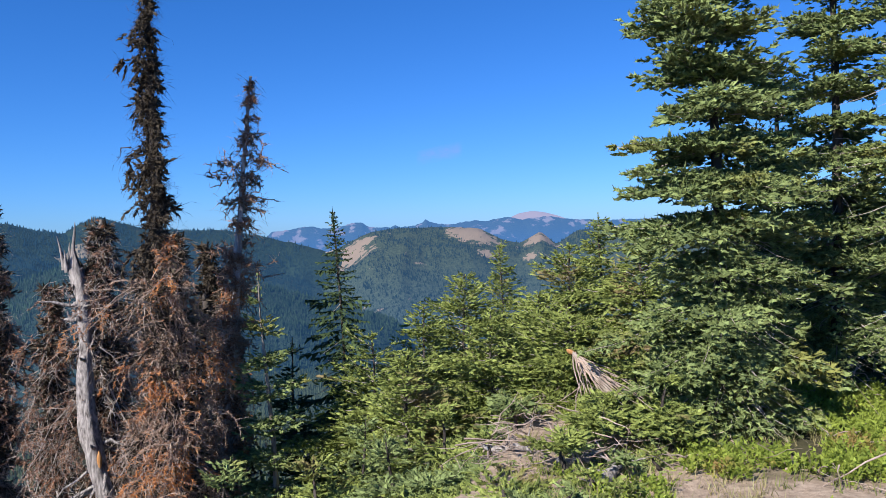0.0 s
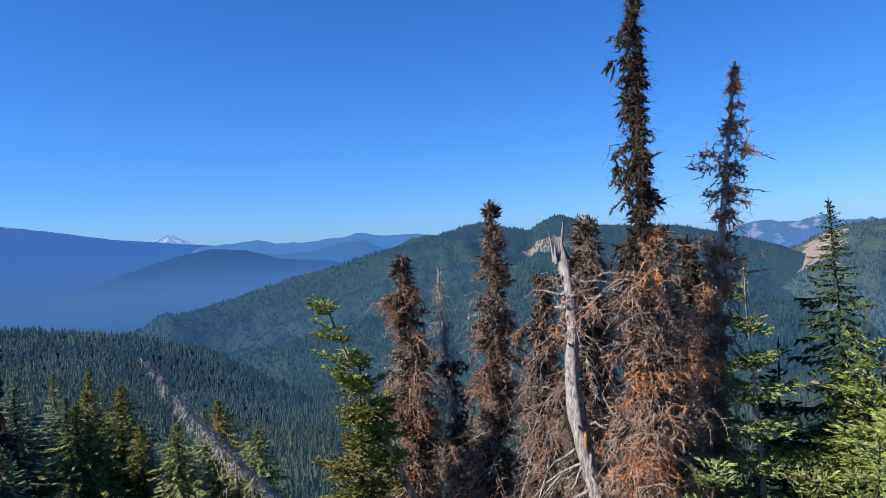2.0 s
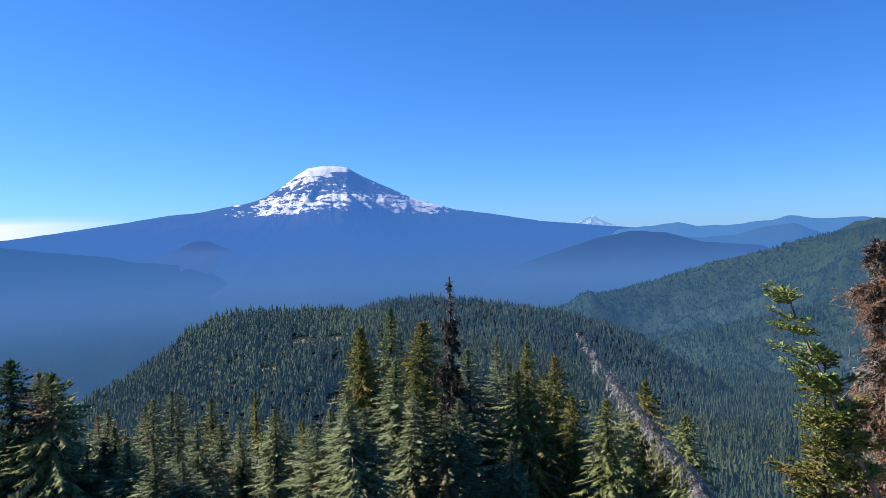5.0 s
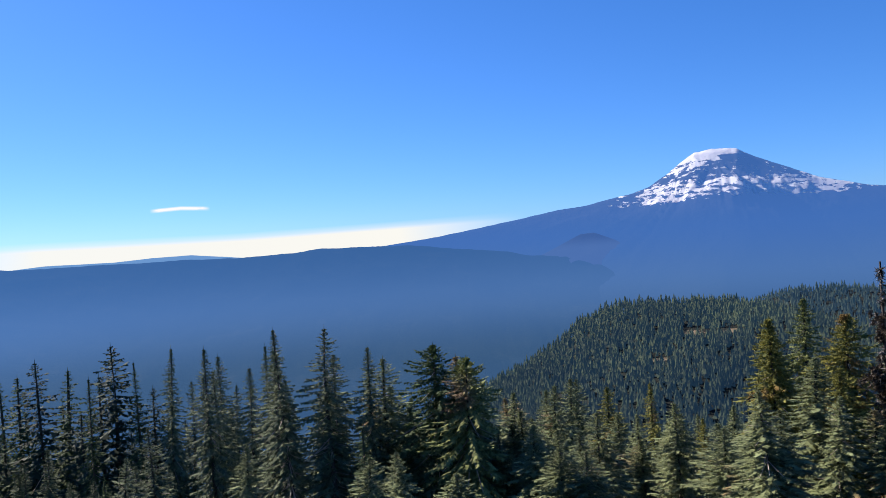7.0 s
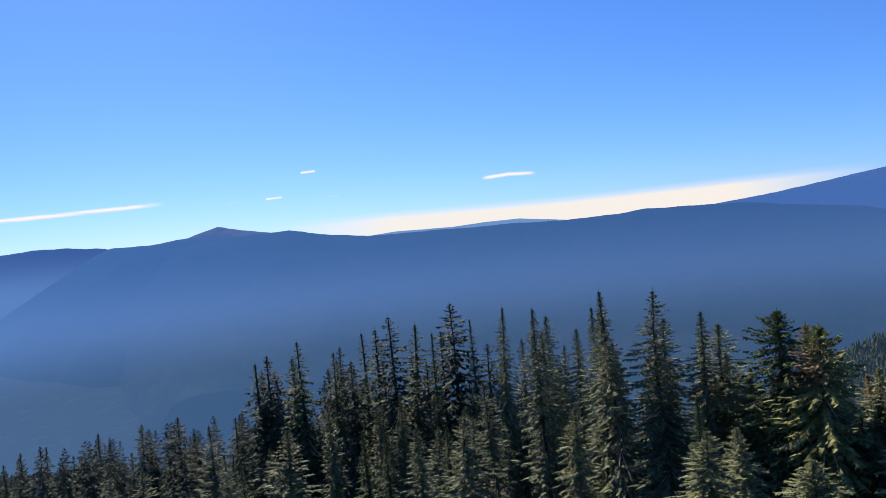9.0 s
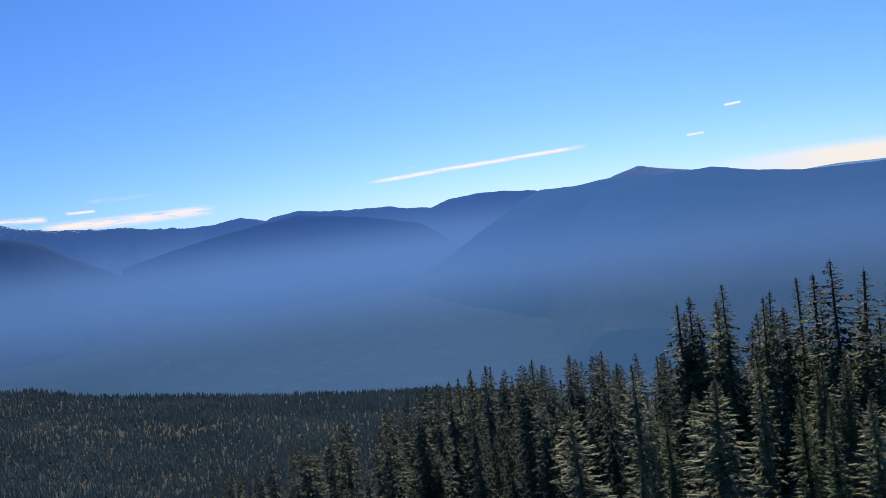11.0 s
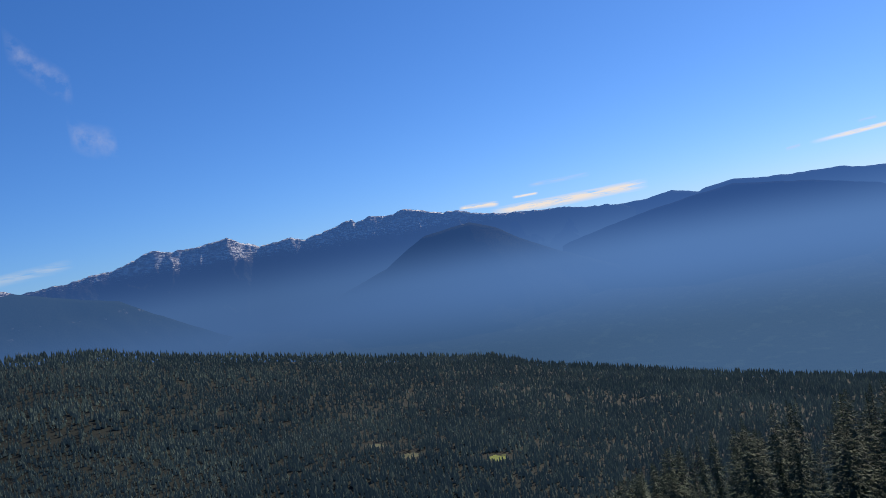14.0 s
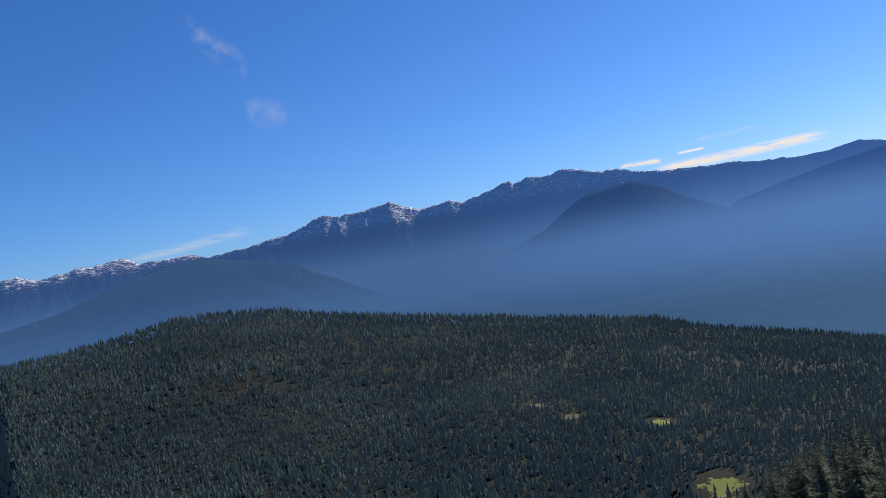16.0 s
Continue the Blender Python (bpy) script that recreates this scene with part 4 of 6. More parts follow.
near_forest = far_tree_mat("near_forest", HAZE_W, 0.11, dark=(0.034, 0.05, 0.024, 1), light=(0.16, 0.19, 0.072, 1))
mid_forest = far_tree_mat("mid_forest", HAZE_W, 0.16, (0.034, 0.056, 0.030, 1), (0.125, 0.155, 0.07, 1))
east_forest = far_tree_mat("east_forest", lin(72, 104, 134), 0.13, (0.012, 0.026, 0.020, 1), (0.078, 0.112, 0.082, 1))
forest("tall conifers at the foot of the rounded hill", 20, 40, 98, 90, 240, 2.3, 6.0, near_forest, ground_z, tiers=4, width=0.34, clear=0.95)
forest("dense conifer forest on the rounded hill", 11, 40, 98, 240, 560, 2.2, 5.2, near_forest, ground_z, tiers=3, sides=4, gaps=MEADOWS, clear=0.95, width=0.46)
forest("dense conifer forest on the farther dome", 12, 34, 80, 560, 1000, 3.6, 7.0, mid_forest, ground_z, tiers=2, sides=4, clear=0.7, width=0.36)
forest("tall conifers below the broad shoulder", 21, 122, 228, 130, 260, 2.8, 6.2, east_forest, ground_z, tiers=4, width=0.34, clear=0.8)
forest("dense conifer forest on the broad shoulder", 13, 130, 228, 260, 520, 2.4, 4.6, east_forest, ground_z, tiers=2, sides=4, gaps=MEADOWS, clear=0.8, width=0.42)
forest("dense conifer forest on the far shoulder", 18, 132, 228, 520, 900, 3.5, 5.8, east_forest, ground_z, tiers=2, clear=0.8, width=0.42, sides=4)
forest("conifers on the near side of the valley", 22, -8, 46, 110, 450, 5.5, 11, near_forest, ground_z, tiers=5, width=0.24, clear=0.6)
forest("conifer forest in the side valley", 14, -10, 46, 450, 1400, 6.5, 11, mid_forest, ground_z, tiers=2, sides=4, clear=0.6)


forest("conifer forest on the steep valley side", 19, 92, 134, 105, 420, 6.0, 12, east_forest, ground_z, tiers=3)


def west_land(a, r):
    return np.maximum(np.maximum(spur_z(a, r), ground_z(a, r)), np.maximum(dome_z(a, r), -900))


def bald_land(a, r):
    return np.maximum(bald_z(a, r), ground_z(a, r))


spur_forest = far_tree_mat("spur_forest", HAZE_W, 0.22, (0.022, 0.046, 0.026, 1), (0.078, 0.122, 0.055, 1))
dome_forest = far_tree_mat("dome_forest", HAZE_W, 0.31, (0.010, 0.026, 0.017, 1), (0.042, 0.072, 0.038, 1))
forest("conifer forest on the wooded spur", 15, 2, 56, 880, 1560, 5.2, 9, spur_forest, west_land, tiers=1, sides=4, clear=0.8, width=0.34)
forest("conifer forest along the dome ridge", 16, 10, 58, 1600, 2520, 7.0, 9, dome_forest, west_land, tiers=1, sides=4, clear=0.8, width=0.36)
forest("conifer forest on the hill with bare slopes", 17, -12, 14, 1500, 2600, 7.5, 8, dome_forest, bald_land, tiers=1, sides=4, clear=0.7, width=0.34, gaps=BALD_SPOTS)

# ---- the stand on the steep slope below ----
def base_at(az, r):
    x, y = polar(az, r)
    return x, y, float(ground_z(az, r)) - 0.08


def toppled(az, amount):
    c = to_right(az)
    return c[0] * amount, c[1] * amount


def spire_tree(name, label, seed, H, R, loc, green, whorl=0.27, arms=7, teeth=4, low=0.06, sharp=3.2, droop=0.45, ragged=0.35, dead=0.0, bend=0.04, group="", r=0.11, gap=0.06, wood=None):
    """A narrow conifer: whorls of drooping boughs, each a comb of side sprays along a rib, and bare grey limbs lower down."""
    rng = np.random.default_rng(seed)
    root = thing(name, label, "tree", group, loc)
    axis = lean_axis(H, (0, 0), bend, seed)
    V, f = trunk_mesh(H, r, axis, 9, 6, 0.1, rng, 0.04)
    array_part("trunk", V, f, 4, wood or bark_dark, root, smooth=True)
    rows = int(H * (1 - low) / whorl)
    h = np.repeat(H * (low + (1 - low) * (1 - ((np.arange(rows) + 0.5) / rows) ** 1.5)), arms)
    n = len(h)
    h = np.clip(h + rng.normal(size=n) * whorl * 0.2, 0, H * 0.995)
    u = 1 - h / H
    phase = np.repeat(rng.random(rows) * 6.3, arms)
    az = phase + np.tile(np.arange(arms) * 6.283 / arms, rows) + rng.normal(size=n) * 0.25
    lobe = 1 + 0.22 * np.sin(az * 2 + seed) + ragged * 0.6 * np.sin(h * 2.1 + seed) * np.sin(az + h)
    L = R * (0.04 + 0.98 * (1 - np.exp(-u * sharp)) / (1 - math.exp(-sharp))) * np.clip(1 + ragged * rng.normal(size=n), 0.35, 1.5) * lobe
    pitch = 0.55 * np.exp(-u * 7) - droop * (1 - np.exp(-u * 6)) + rng.normal(size=n) * 0.12
    live = rng.random(n) > gap + dead * np.clip(u * 1.6 - 0.35, 0, 1)
    B = bough_points(h[~live], az[~live], L[~live] * 0.8, pitch[~live] - 0.2, axis, np.linspace(0, 1, 3))
    wooden = tubes(B, np.clip(L[~live][:, None] * 0.018, 0.008, 0.03) * np.array([1.0, 0.7, 0.25]), 3)
    h, az, L, pitch = h[live], az[live], L[live], pitch[live]
    n = len(h)
    s0 = np.linspace(0.05, 0.86, teeth)
    A = bough_points(h, az, L, pitch, axis, s0)
    Bq = bough_points(h, az, L, pitch, axis, np.minimum(s0 + 1.1 / teeth, 1.0))
    main = unit(Bq - A)
    side = unit(np.cross(main, np.array([0, 0, 1.0])))
    reach = 3.0 / teeth * (0.16 + 0.24 * np.sin(s0 * 2.6 + 0.35))[None, :, None] * L[:, None, None] * (0.6 + 0.8 * rng.random((n, teeth, 1)))
    reach = np.minimum(reach, 0.10 + 0.09 * rng.random((n, teeth, 1)))
    tri = []
    for sign in (-1, 1):
        tip = A + main * reach * (0.7 + 0.5 * rng.random((n, teeth, 1))) + side * sign * reach - np.array([0, 0, 1.0]) * reach * (0.35 + 0.5 * rng.random((n, teeth, 1)))
        tri.append(np.stack([A, Bq, tip], 2))
    end = bough_points(h, az, L, pitch, axis, np.array([0.72, 1.06]))
    w = unit(np.cross(end[:, 1] - end[:, 0], np.array([0, 0, 1.0]))) * np.minimum(L * 0.1, 0.06)[:, None]
    tri.append(np.stack([end[:, 0] - w, end[:, 0] + w, end[:, 1]], 1)[:, None])
    V = np.concatenate(tri, 1).reshape(-1, 3)
    V = V + rng.normal(size=V.shape) * 0.012 * R
    hl = np.array([0.95, 1.015]) * H
    x, y = axis(hl)
    tipV, tipF = tubes(np.stack([x, y, hl], -1)[None], np.array([[0.03, 0.004]]) * R, 3)
    crown_part("crown", [(V, np.arange(len(V)).reshape(-1, 3)), wooden, (tipV, tipF)], [green, twig_grey, green], root)
    return root


STAND = "conifers below the ridge"
AT = (0, -60, -40)
near = dict(whorl=0.12, arms=10, teeth=9, group=STAND)
farther = dict(whorl=0.20, arms=7, teeth=4, group=STAND)
patterns = [
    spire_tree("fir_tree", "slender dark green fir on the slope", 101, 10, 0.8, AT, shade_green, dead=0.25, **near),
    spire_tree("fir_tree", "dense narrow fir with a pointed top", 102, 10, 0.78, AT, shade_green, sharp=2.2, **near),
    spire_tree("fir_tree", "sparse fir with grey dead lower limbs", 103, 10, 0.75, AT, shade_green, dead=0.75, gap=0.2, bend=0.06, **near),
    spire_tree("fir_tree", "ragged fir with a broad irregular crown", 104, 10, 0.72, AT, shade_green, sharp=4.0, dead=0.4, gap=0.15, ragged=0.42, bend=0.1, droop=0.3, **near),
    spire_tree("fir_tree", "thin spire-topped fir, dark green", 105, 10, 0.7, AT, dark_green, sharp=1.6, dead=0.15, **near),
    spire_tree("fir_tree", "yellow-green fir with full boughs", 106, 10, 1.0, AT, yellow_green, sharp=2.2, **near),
    spire_tree("fir_tree", "slender dark green fir on the slope", 107, 10, 0.95, AT, backlit_green, sharp=4.5, **farther),
    spire_tree("fir_tree", "dense narrow fir with a pointed top", 108, 10, 0.95, AT, backlit_green, sharp=3.2, **farther),
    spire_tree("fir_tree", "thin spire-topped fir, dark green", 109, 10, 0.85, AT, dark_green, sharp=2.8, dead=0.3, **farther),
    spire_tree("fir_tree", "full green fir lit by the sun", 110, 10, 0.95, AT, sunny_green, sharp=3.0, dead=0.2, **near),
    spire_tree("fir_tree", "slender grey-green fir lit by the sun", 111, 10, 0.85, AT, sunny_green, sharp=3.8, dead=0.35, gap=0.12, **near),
]
TOPS_SOUTH = [(89.1, 30.1, -6.0), (86.6, 40.0, -7.6), (84.2, 54.8, -9.8), (81.6, 44.9, -8.5), (78.9, 51.7, -9.8), (75.4, 39.6, -9.1), (73.4, 34.8, -7.5), (63.4, 27.3, -4.0), (61.0, 38.2, -5.2), (59.1, 30.2, -4.2), (60.3, 27.2, -4.5), (58.0, 28.0, -5.4), (56.1, 25.9, -5.4), (53.5, 29.7, -6.7), (51.6, 37.7, -7.6), (77.9, 34.7, -8.2), (69.0, 22.3, -3.5), (49.4, 24.6, -6.3), (80.3, 31.9, -7.2), (87.5, 26.0, -5.8)]
TOPS_STAND = [(125.6, 63.1, -8.4), (125.2, 66.9, -9.9), (124.2, 61.0, -9.2), (122.6, 51.3, -6.0), (120.7, 45.5, -4.5), (119.7, 47.4, -5.3), (117.8, 41.4, -5.1), (116.4, 43.6, -3.9), (114.6, 41.5, -4.6), (113.6, 39.6, -3.9), (112.0, 41.4, -5.9), (110.2, 31.7, -3.3), (109.2, 35.6, -4.1), (108.5, 39.4, -6.0), (107.5, 34.5, -4.6), (106.7, 31.7, -3.4), (105.6, 25.7, -2.9), (104.9, 23.8, -2.1), (102.4, 22.8, -2.1), (101.8, 25.6, -3.6), (99.9, 27.5, -4.3), (98.8, 23.7, -2.8), (96.9, 29.4, -5.0), (92.6, 23.6, -3.3), (89.4, 29.3, -5.6), (86.4, 27.3, -5.0), (85.0, 31.3, -5.6)]
TOPS_EAST = [(142.0, 80.1, -15.6), (141.1, 83.9, -17.1), (139.2, 76.3, -14.6), (137.1, 72.4, -13.9), (145.5, 94.7, -18.7), (146.6, 97.6, -19.6), (149.4, 104.1, -22.4), (151.6, 108.4, -25.8), (148.4, 94.3, -20.2), (144.1, 99.2, -21.6), (135.3, 66.3, -14.2), (130.7, 56.3, -7.9), (129.6, 54.4, -7.2), (128.6, 53.4, -7.4), (127.8, 49.6, -5.9), (126.7, 51.2, -8.7), (125.2, 47.5, -6.5), (124.0, 46.4, -7.2)]
TOPS_RIM = [(148.9, 119.2, -26.3), (147.7, 117.4, -25.4), (146.4, 109.8, -22.8), (145.5, 105.1, -21.2), (144.1, 111.7, -24.1), (151.9, 128.7, -29.5), (154.0, 128.3, -30.7)]
rng = np.random.default_rng(77)
count = 0


def stand_tree(az, r, top, kind=None, wide=1.0):
    x, y, z = base_at(az, r)
    H = max(top - z, 2.0)
    # sunlit-coloured patterns close by below bearing 98, shade-coloured ones elsewhere
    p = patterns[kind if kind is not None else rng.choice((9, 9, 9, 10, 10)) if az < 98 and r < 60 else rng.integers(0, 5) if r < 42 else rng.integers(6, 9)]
    w = wide * (1.35 if az < 98 or r > 42 else 1.0) * min(0.25 + 0.09 * H, 0.6 + 0.045 * H) * (0.85 + 0.35 * rng.random())
    copy_thing(p, pose(x, y, z, rng.normal() * 1.2, rng.normal() * 1.2, rng.random() * 360) @ Matrix.Diagonal((w, w, H / 10, 1)))


for spots in (TOPS_SOUTH, TOPS_STAND, TOPS_EAST, TOPS_RIM):
    for az, r, top in spots:
        stand_tree(az, r, top, 5 if spots is TOPS_SOUTH and rng.random() < 0.4 else None)
        if spots in (TOPS_STAND, TOPS_EAST):
            stand_tree(az + rng.choice((-1, 1)) * (0.5 + 0.5 * rng.random()), r * 1.05, top - r * 0.02 * (1 + 1.5 * rng.random()))
ENVELOPE = [(50, -15), (60, -12), (70, -10.5), (85, -12), (95, -11), (105, -10), (115, -10.5), (125, -10.7), (138, -10.9), (146, -11.2), (150, -11.9), (153, -12.4), (159, -13.8), (163, -15.2), (167, -17.0), (172, -19.5)]
for i in range(165):
    az = 54 + 84 * rng.random()
    r = 18 + 95 * rng.random() ** 1.4
    el = crest_at(ENVELOPE, az) - 3.5 * rng.random()
    top = r * math.tan(radians(el))
    H = top - base_at(az, r)[2]
    if 2.5 < H < 17:
        stand_tree(az, r, top)
# the crowded lower slope, past counting
crowns = [next(o.data for o in p.children if o.name.startswith("crown")) for p in patterns[6:9]]
shape = [np.array([v.co[:] for v in me.vertices]) for me in crowns]
cover = [np.array([t.vertices[:] for t in me.polygons if t.material_index == 0]) for me in crowns]
pieces = []
for i in range(430):
    az = 114 + 59 * rng.random()
    r = 48 + 80 * rng.random()
    top = r * math.tan(radians(crest_at(ENVELOPE, az) - 0.2 - 6.0 * rng.random() ** 1.6))
    x, y, z = base_at(az, r)
    H = top - z
    if 2.5 < H < 17:
        j = int(rng.integers(0, 3))
        w = (0.62 + 0.045 * H) * (0.85 + 0.35 * rng.random())
        a = rng.random() * 6.28
        P = shape[j] * np.array([w, w, H / 10])
        pieces.append((np.stack([P[:, 0] * math.cos(a) - P[:, 1] * math.sin(a) + x, P[:, 0] * math.sin(a) + P[:, 1] * math.cos(a) + y, P[:, 2] + z], -1), cover[j]))
V, f = merge(pieces)
tagged(array_part("forest", V, f, 3, backlit_green), "crowded dark conifers on the lower slope", "forest", kind="stuff")
for az, r, el, kind in ((108, 21, -12.5, 9), (99.5, 16, -14.0, 10), (93.5, 14.5, -15.5, 9), (84, 22, -13.5, 0), (90, 23, -13.0, 1), (118, 30, -13.5, 2)):
    stand_tree(az, r, r * math.tan(radians(el)), kind)
for p in patterns:
    for o in (*p.children, p):
        bpy.data.objects.remove(o)

# the group below the volcano
SOUTH = "firs below the volcano view"
mid = dict(whorl=0.12, arms=12, teeth=13, group=SOUTH, r=0.13)


def fir_at(name, label, seed, spot, R, **kw):
    az, r, top = spot
    x, y, z = base_at(az, r)
    return conifer(name, label, seed, top - z, R, (x, y, z), **kw)


def spire_at(name, label, seed, spot, R, green, **kw):
    az, r, top = spot
    x, y, z = base_at(az, r)
    return spire_tree(name, label, seed, top - z, R, (x, y, z), green, **kw)


def dead_at(name, label, seed, spot, R, **kw):
    az, r, top = spot
    x, y, z = base_at(az, r)
    lx, ly = kw.get("lean", (0, 0))
    H = top - z
    return dead_tree(name, label, seed, H, R, (x - lx * H, y - ly * H, z), **kw)


S1, S2, S3, S4, S5, S6 = [(71.3, 25.5, -2.9), (69.2, 27.5, -2.5), (66.9, 26.4, -2.9), (94.3, 23.5, -2.9), (92.2, 22.5, -3.2), (59.3, 25.2, -4.1)]
spire_at("fir_tree", "yellow-green fir with full sunlit boughs", 201, S1, 1.6, yellow_green, sharp=2.6, **mid)
spire_at("fir_tree", "slender fir with open whorls at the tip", 202, S2, 1.25, stand_green, sharp=2.6, gap=0.15, **mid)
spire_at("fir_tree", "yellow-green fir with patchy brown boughs", 203, S3, 1.45, yellow_green, sharp=4.0, dead=0.4, **mid)
spire_at("fir_tree", "dark ragged fir at the edge of the stand", 204, S4, 1.3, dark_green, sharp=5.0, dead=0.5, ragged=0.5, **mid)
spire_at("fir_tree", "dark green fir with a clubbed top", 205, S5, 1.2, stand_green, sharp=7.0, dead=0.4, **mid)
spire_at("fir_tree", "yellowing fir with thin boughs", 206, S6, 1.3, yellow_green, sharp=3.0, gap=0.25, **mid)
for i, spot in enumerate([(71.2, 26.2, -3.3), (67.6, 24.0, -4.1), (60.0, 24.9, -4.4), (57.1, 27.0, -4.3), (53.7, 23.8, -5.1), (50.7, 26.8, -5.1), (48.0, 23.6, -5.5)]):
    spire_at("fir_tree", ("dark olive fir with tiered boughs", "yellow-green fir with full sunlit boughs")[i % 2], 220 + i, spot, 1.2, (stand_green, yellow_green)[i % 2], sharp=3.5, dead=0.2, **mid)
SPIKE = [(64.7, 25.1, -1.3)][0]
dead_at("dead_tree", "dead blackened fir with a thin crooked spike", 210, SPIKE, 1.5, count=240, low=0.05, form=1.1, droop=0.6, hang=0.5, r=0.14, wood=bark_dark, limb_wood=twig_grey, needle=lichen, tufts=0.75, nl=0.12, nw=0.04, k=8, bend=0.09, needle_high=0.86, inner=4, twigs=8, stout=2.5)
# a grey snag that leans far over
LEAN = [(56.2, 21.0, -2.6)][0]
lx, ly = toppled(52, -0.85)
dead_at("leaning_snag", "bleached dead tree leaning far over the slope", 211, LEAN, 0.75, count=190, low=0.05, form=0.6, droop=1.0, hang=1.1, r=0.034, wood=bleached, limb_wood=bleached, lean=(lx, ly), bend=0.12, twigs=9, stout=2.4, fine=4)

# ---- dead trees and young firs beside the viewpoint ----
DEAD = "dead trees at the ridge edge"
T_TALL, T_PALE, T_BROWN, T_LEFT, T_STUB, T_DARK, T_EDGE = [(20.5, 7.4, 2.5), (13.7, 8.0, 1.6), (19.9, 7.3, 0.0), (24.4, 9.1, 0.2), (17.7, 8.6, -0.1), (16.2, 8.2, -0.6), (27.7, 9.5, -0.5)]
dead_at("dead_tree", "tall dead fir hung with dark lichen and old needles", 301, T_TALL, 0.22, count=400, low=0.2, form=0.12, droop=0.55, hang=0.6, bias=0.5, toward=105, r=0.085, wood=bark_dark, limb_wood=bark_dark, needle=lichen, tufts=0.85, nl=0.036, nw=0.012, k=7, core=0.015, lean=toppled(20, 0.018), bend=0.018, group=DEAD, twigs=9, fine=2.5, lump=0.32, spread=0.7)
dead_at("dead_tree", "leaning dead fir with pale peeling bark", 302, T_PALE, 0.30, count=260, low=0.15, form=0.2, droop=0.1, hang=0.3, r=0.075, wood=bleached, limb_wood=twig_brown, needle=dull_rust, tufts=0.5, nl=0.03, nw=0.010, k=7, core=0.005, lean=toppled(14, 0.11), bend=0.02, group=DEAD, twigs=9, top=0.08, fine=2.5, lump=0.35, stout=1.3)
dead_at("dead_tree", "dead fir matted with rust-brown needles", 303, T_BROWN, 0.66, count=330, low=0.05, form=0.16, droop=0.9, hang=0.7, r=0.12, wood=pale_bark, limb_wood=twig_brown, needle=rust, tufts=0.8, nl=0.030, nw=0.010, k=13, bend=0.03, core=0.0, inner=5, group=DEAD, twigs=16, stout=1.1, fine=5)
dead_at("dead_tree", "dead fir with drooping grey twigs", 304, T_LEFT, 0.8, count=300, low=0.03, form=0.16, droop=0.8, hang=0.8, r=0.085, wood=pale_bark, limb_wood=twig_grey, needle=dull_rust, tufts=0.6, nl=0.030, nw=0.010, k=13, bend=0.04, core=0.0, inner=9, group=DEAD, twigs=14, top=0.3, fine=5)
dead_at("dead_tree", "broken dark stub among dead firs", 305, T_STUB, 0.7, count=260, low=0.05, form=0.25, droop=0.9, hang=0.8, r=0.10, wood=bark_dark, limb_wood=bark_dark, needle=lichen, tufts=0.9, nl=0.045, nw=0.014, k=9, core=0.014, inner=5, group=DEAD, top=0.3)
dead_at("dead_tree", "short dead fir with rusty clumps of twigs", 309, T_DARK, 0.52, count=200, low=0.03, form=0.3, droop=0.8, hang=0.6, r=0.07, wood=bark_dark, limb_wood=twig_grey, needle=rust, tufts=0.5, nl=0.030, nw=0.010, k=13, core=0.0, inner=5, group=DEAD)
dead_at("dead_tree", "low dead fir draped with grey twigs", 310, T_EDGE, 0.7, count=220, low=0.03, form=0.3, droop=0.9, hang=0.9, r=0.07, wood=bark_dark, limb_wood=twig_grey, needle=dull_rust, tufts=0.6, nl=0.030, nw=0.010, k=13, core=0.0, inner=5, group=DEAD)
T_RUST, T_RED, T_THIN, T_BENT = [(31.2, 10.4, 0.5), (37.5, 11.0, -0.2), (34.7, 11.4, -0.4), (41.4, 9.9, -1.3)]
dead_at("dead_tree", "slim dead fir with rusty boughs and a bare tip", 306, T_RUST, 0.70, count=330, low=0.03, form=0.55, droop=0.4, hang=0.5, r=0.085, wood=bark_dark, limb_wood=twig_brown, needle=dull_rust, tufts=0.92, nl=0.030, nw=0.010, k=13, core=0.0, inner=5, group=DEAD, needle_high=0.88, twigs=12, lump=0.3)
dead_at("dead_tree", "red-brown dead fir with forked grey tips", 307, T_RED, 0.74, count=350, low=0.05, form=0.25, droop=0.45, hang=0.5, r=0.085, wood=pale_bark, limb_wood=twig_brown, needle=dull_rust, tufts=0.92, nl=0.030, nw=0.010, k=13, core=0.0, inner=5, group=DEAD, needle_high=0.9, twigs=12)
dead_at("dead_tree", "thin dead fir with a bare grey pole", 308, T_THIN, 0.62, count=250, low=0.05, form=0.8, droop=0.5, hang=0.5, r=0.075, wood=snag_grey, limb_wood=twig_grey, needle=lichen, tufts=0.8, nl=0.045, nw=0.012, k=9, core=0.014, group=DEAD, needle_high=0.7, lean=toppled(35, -0.05), twigs=9)


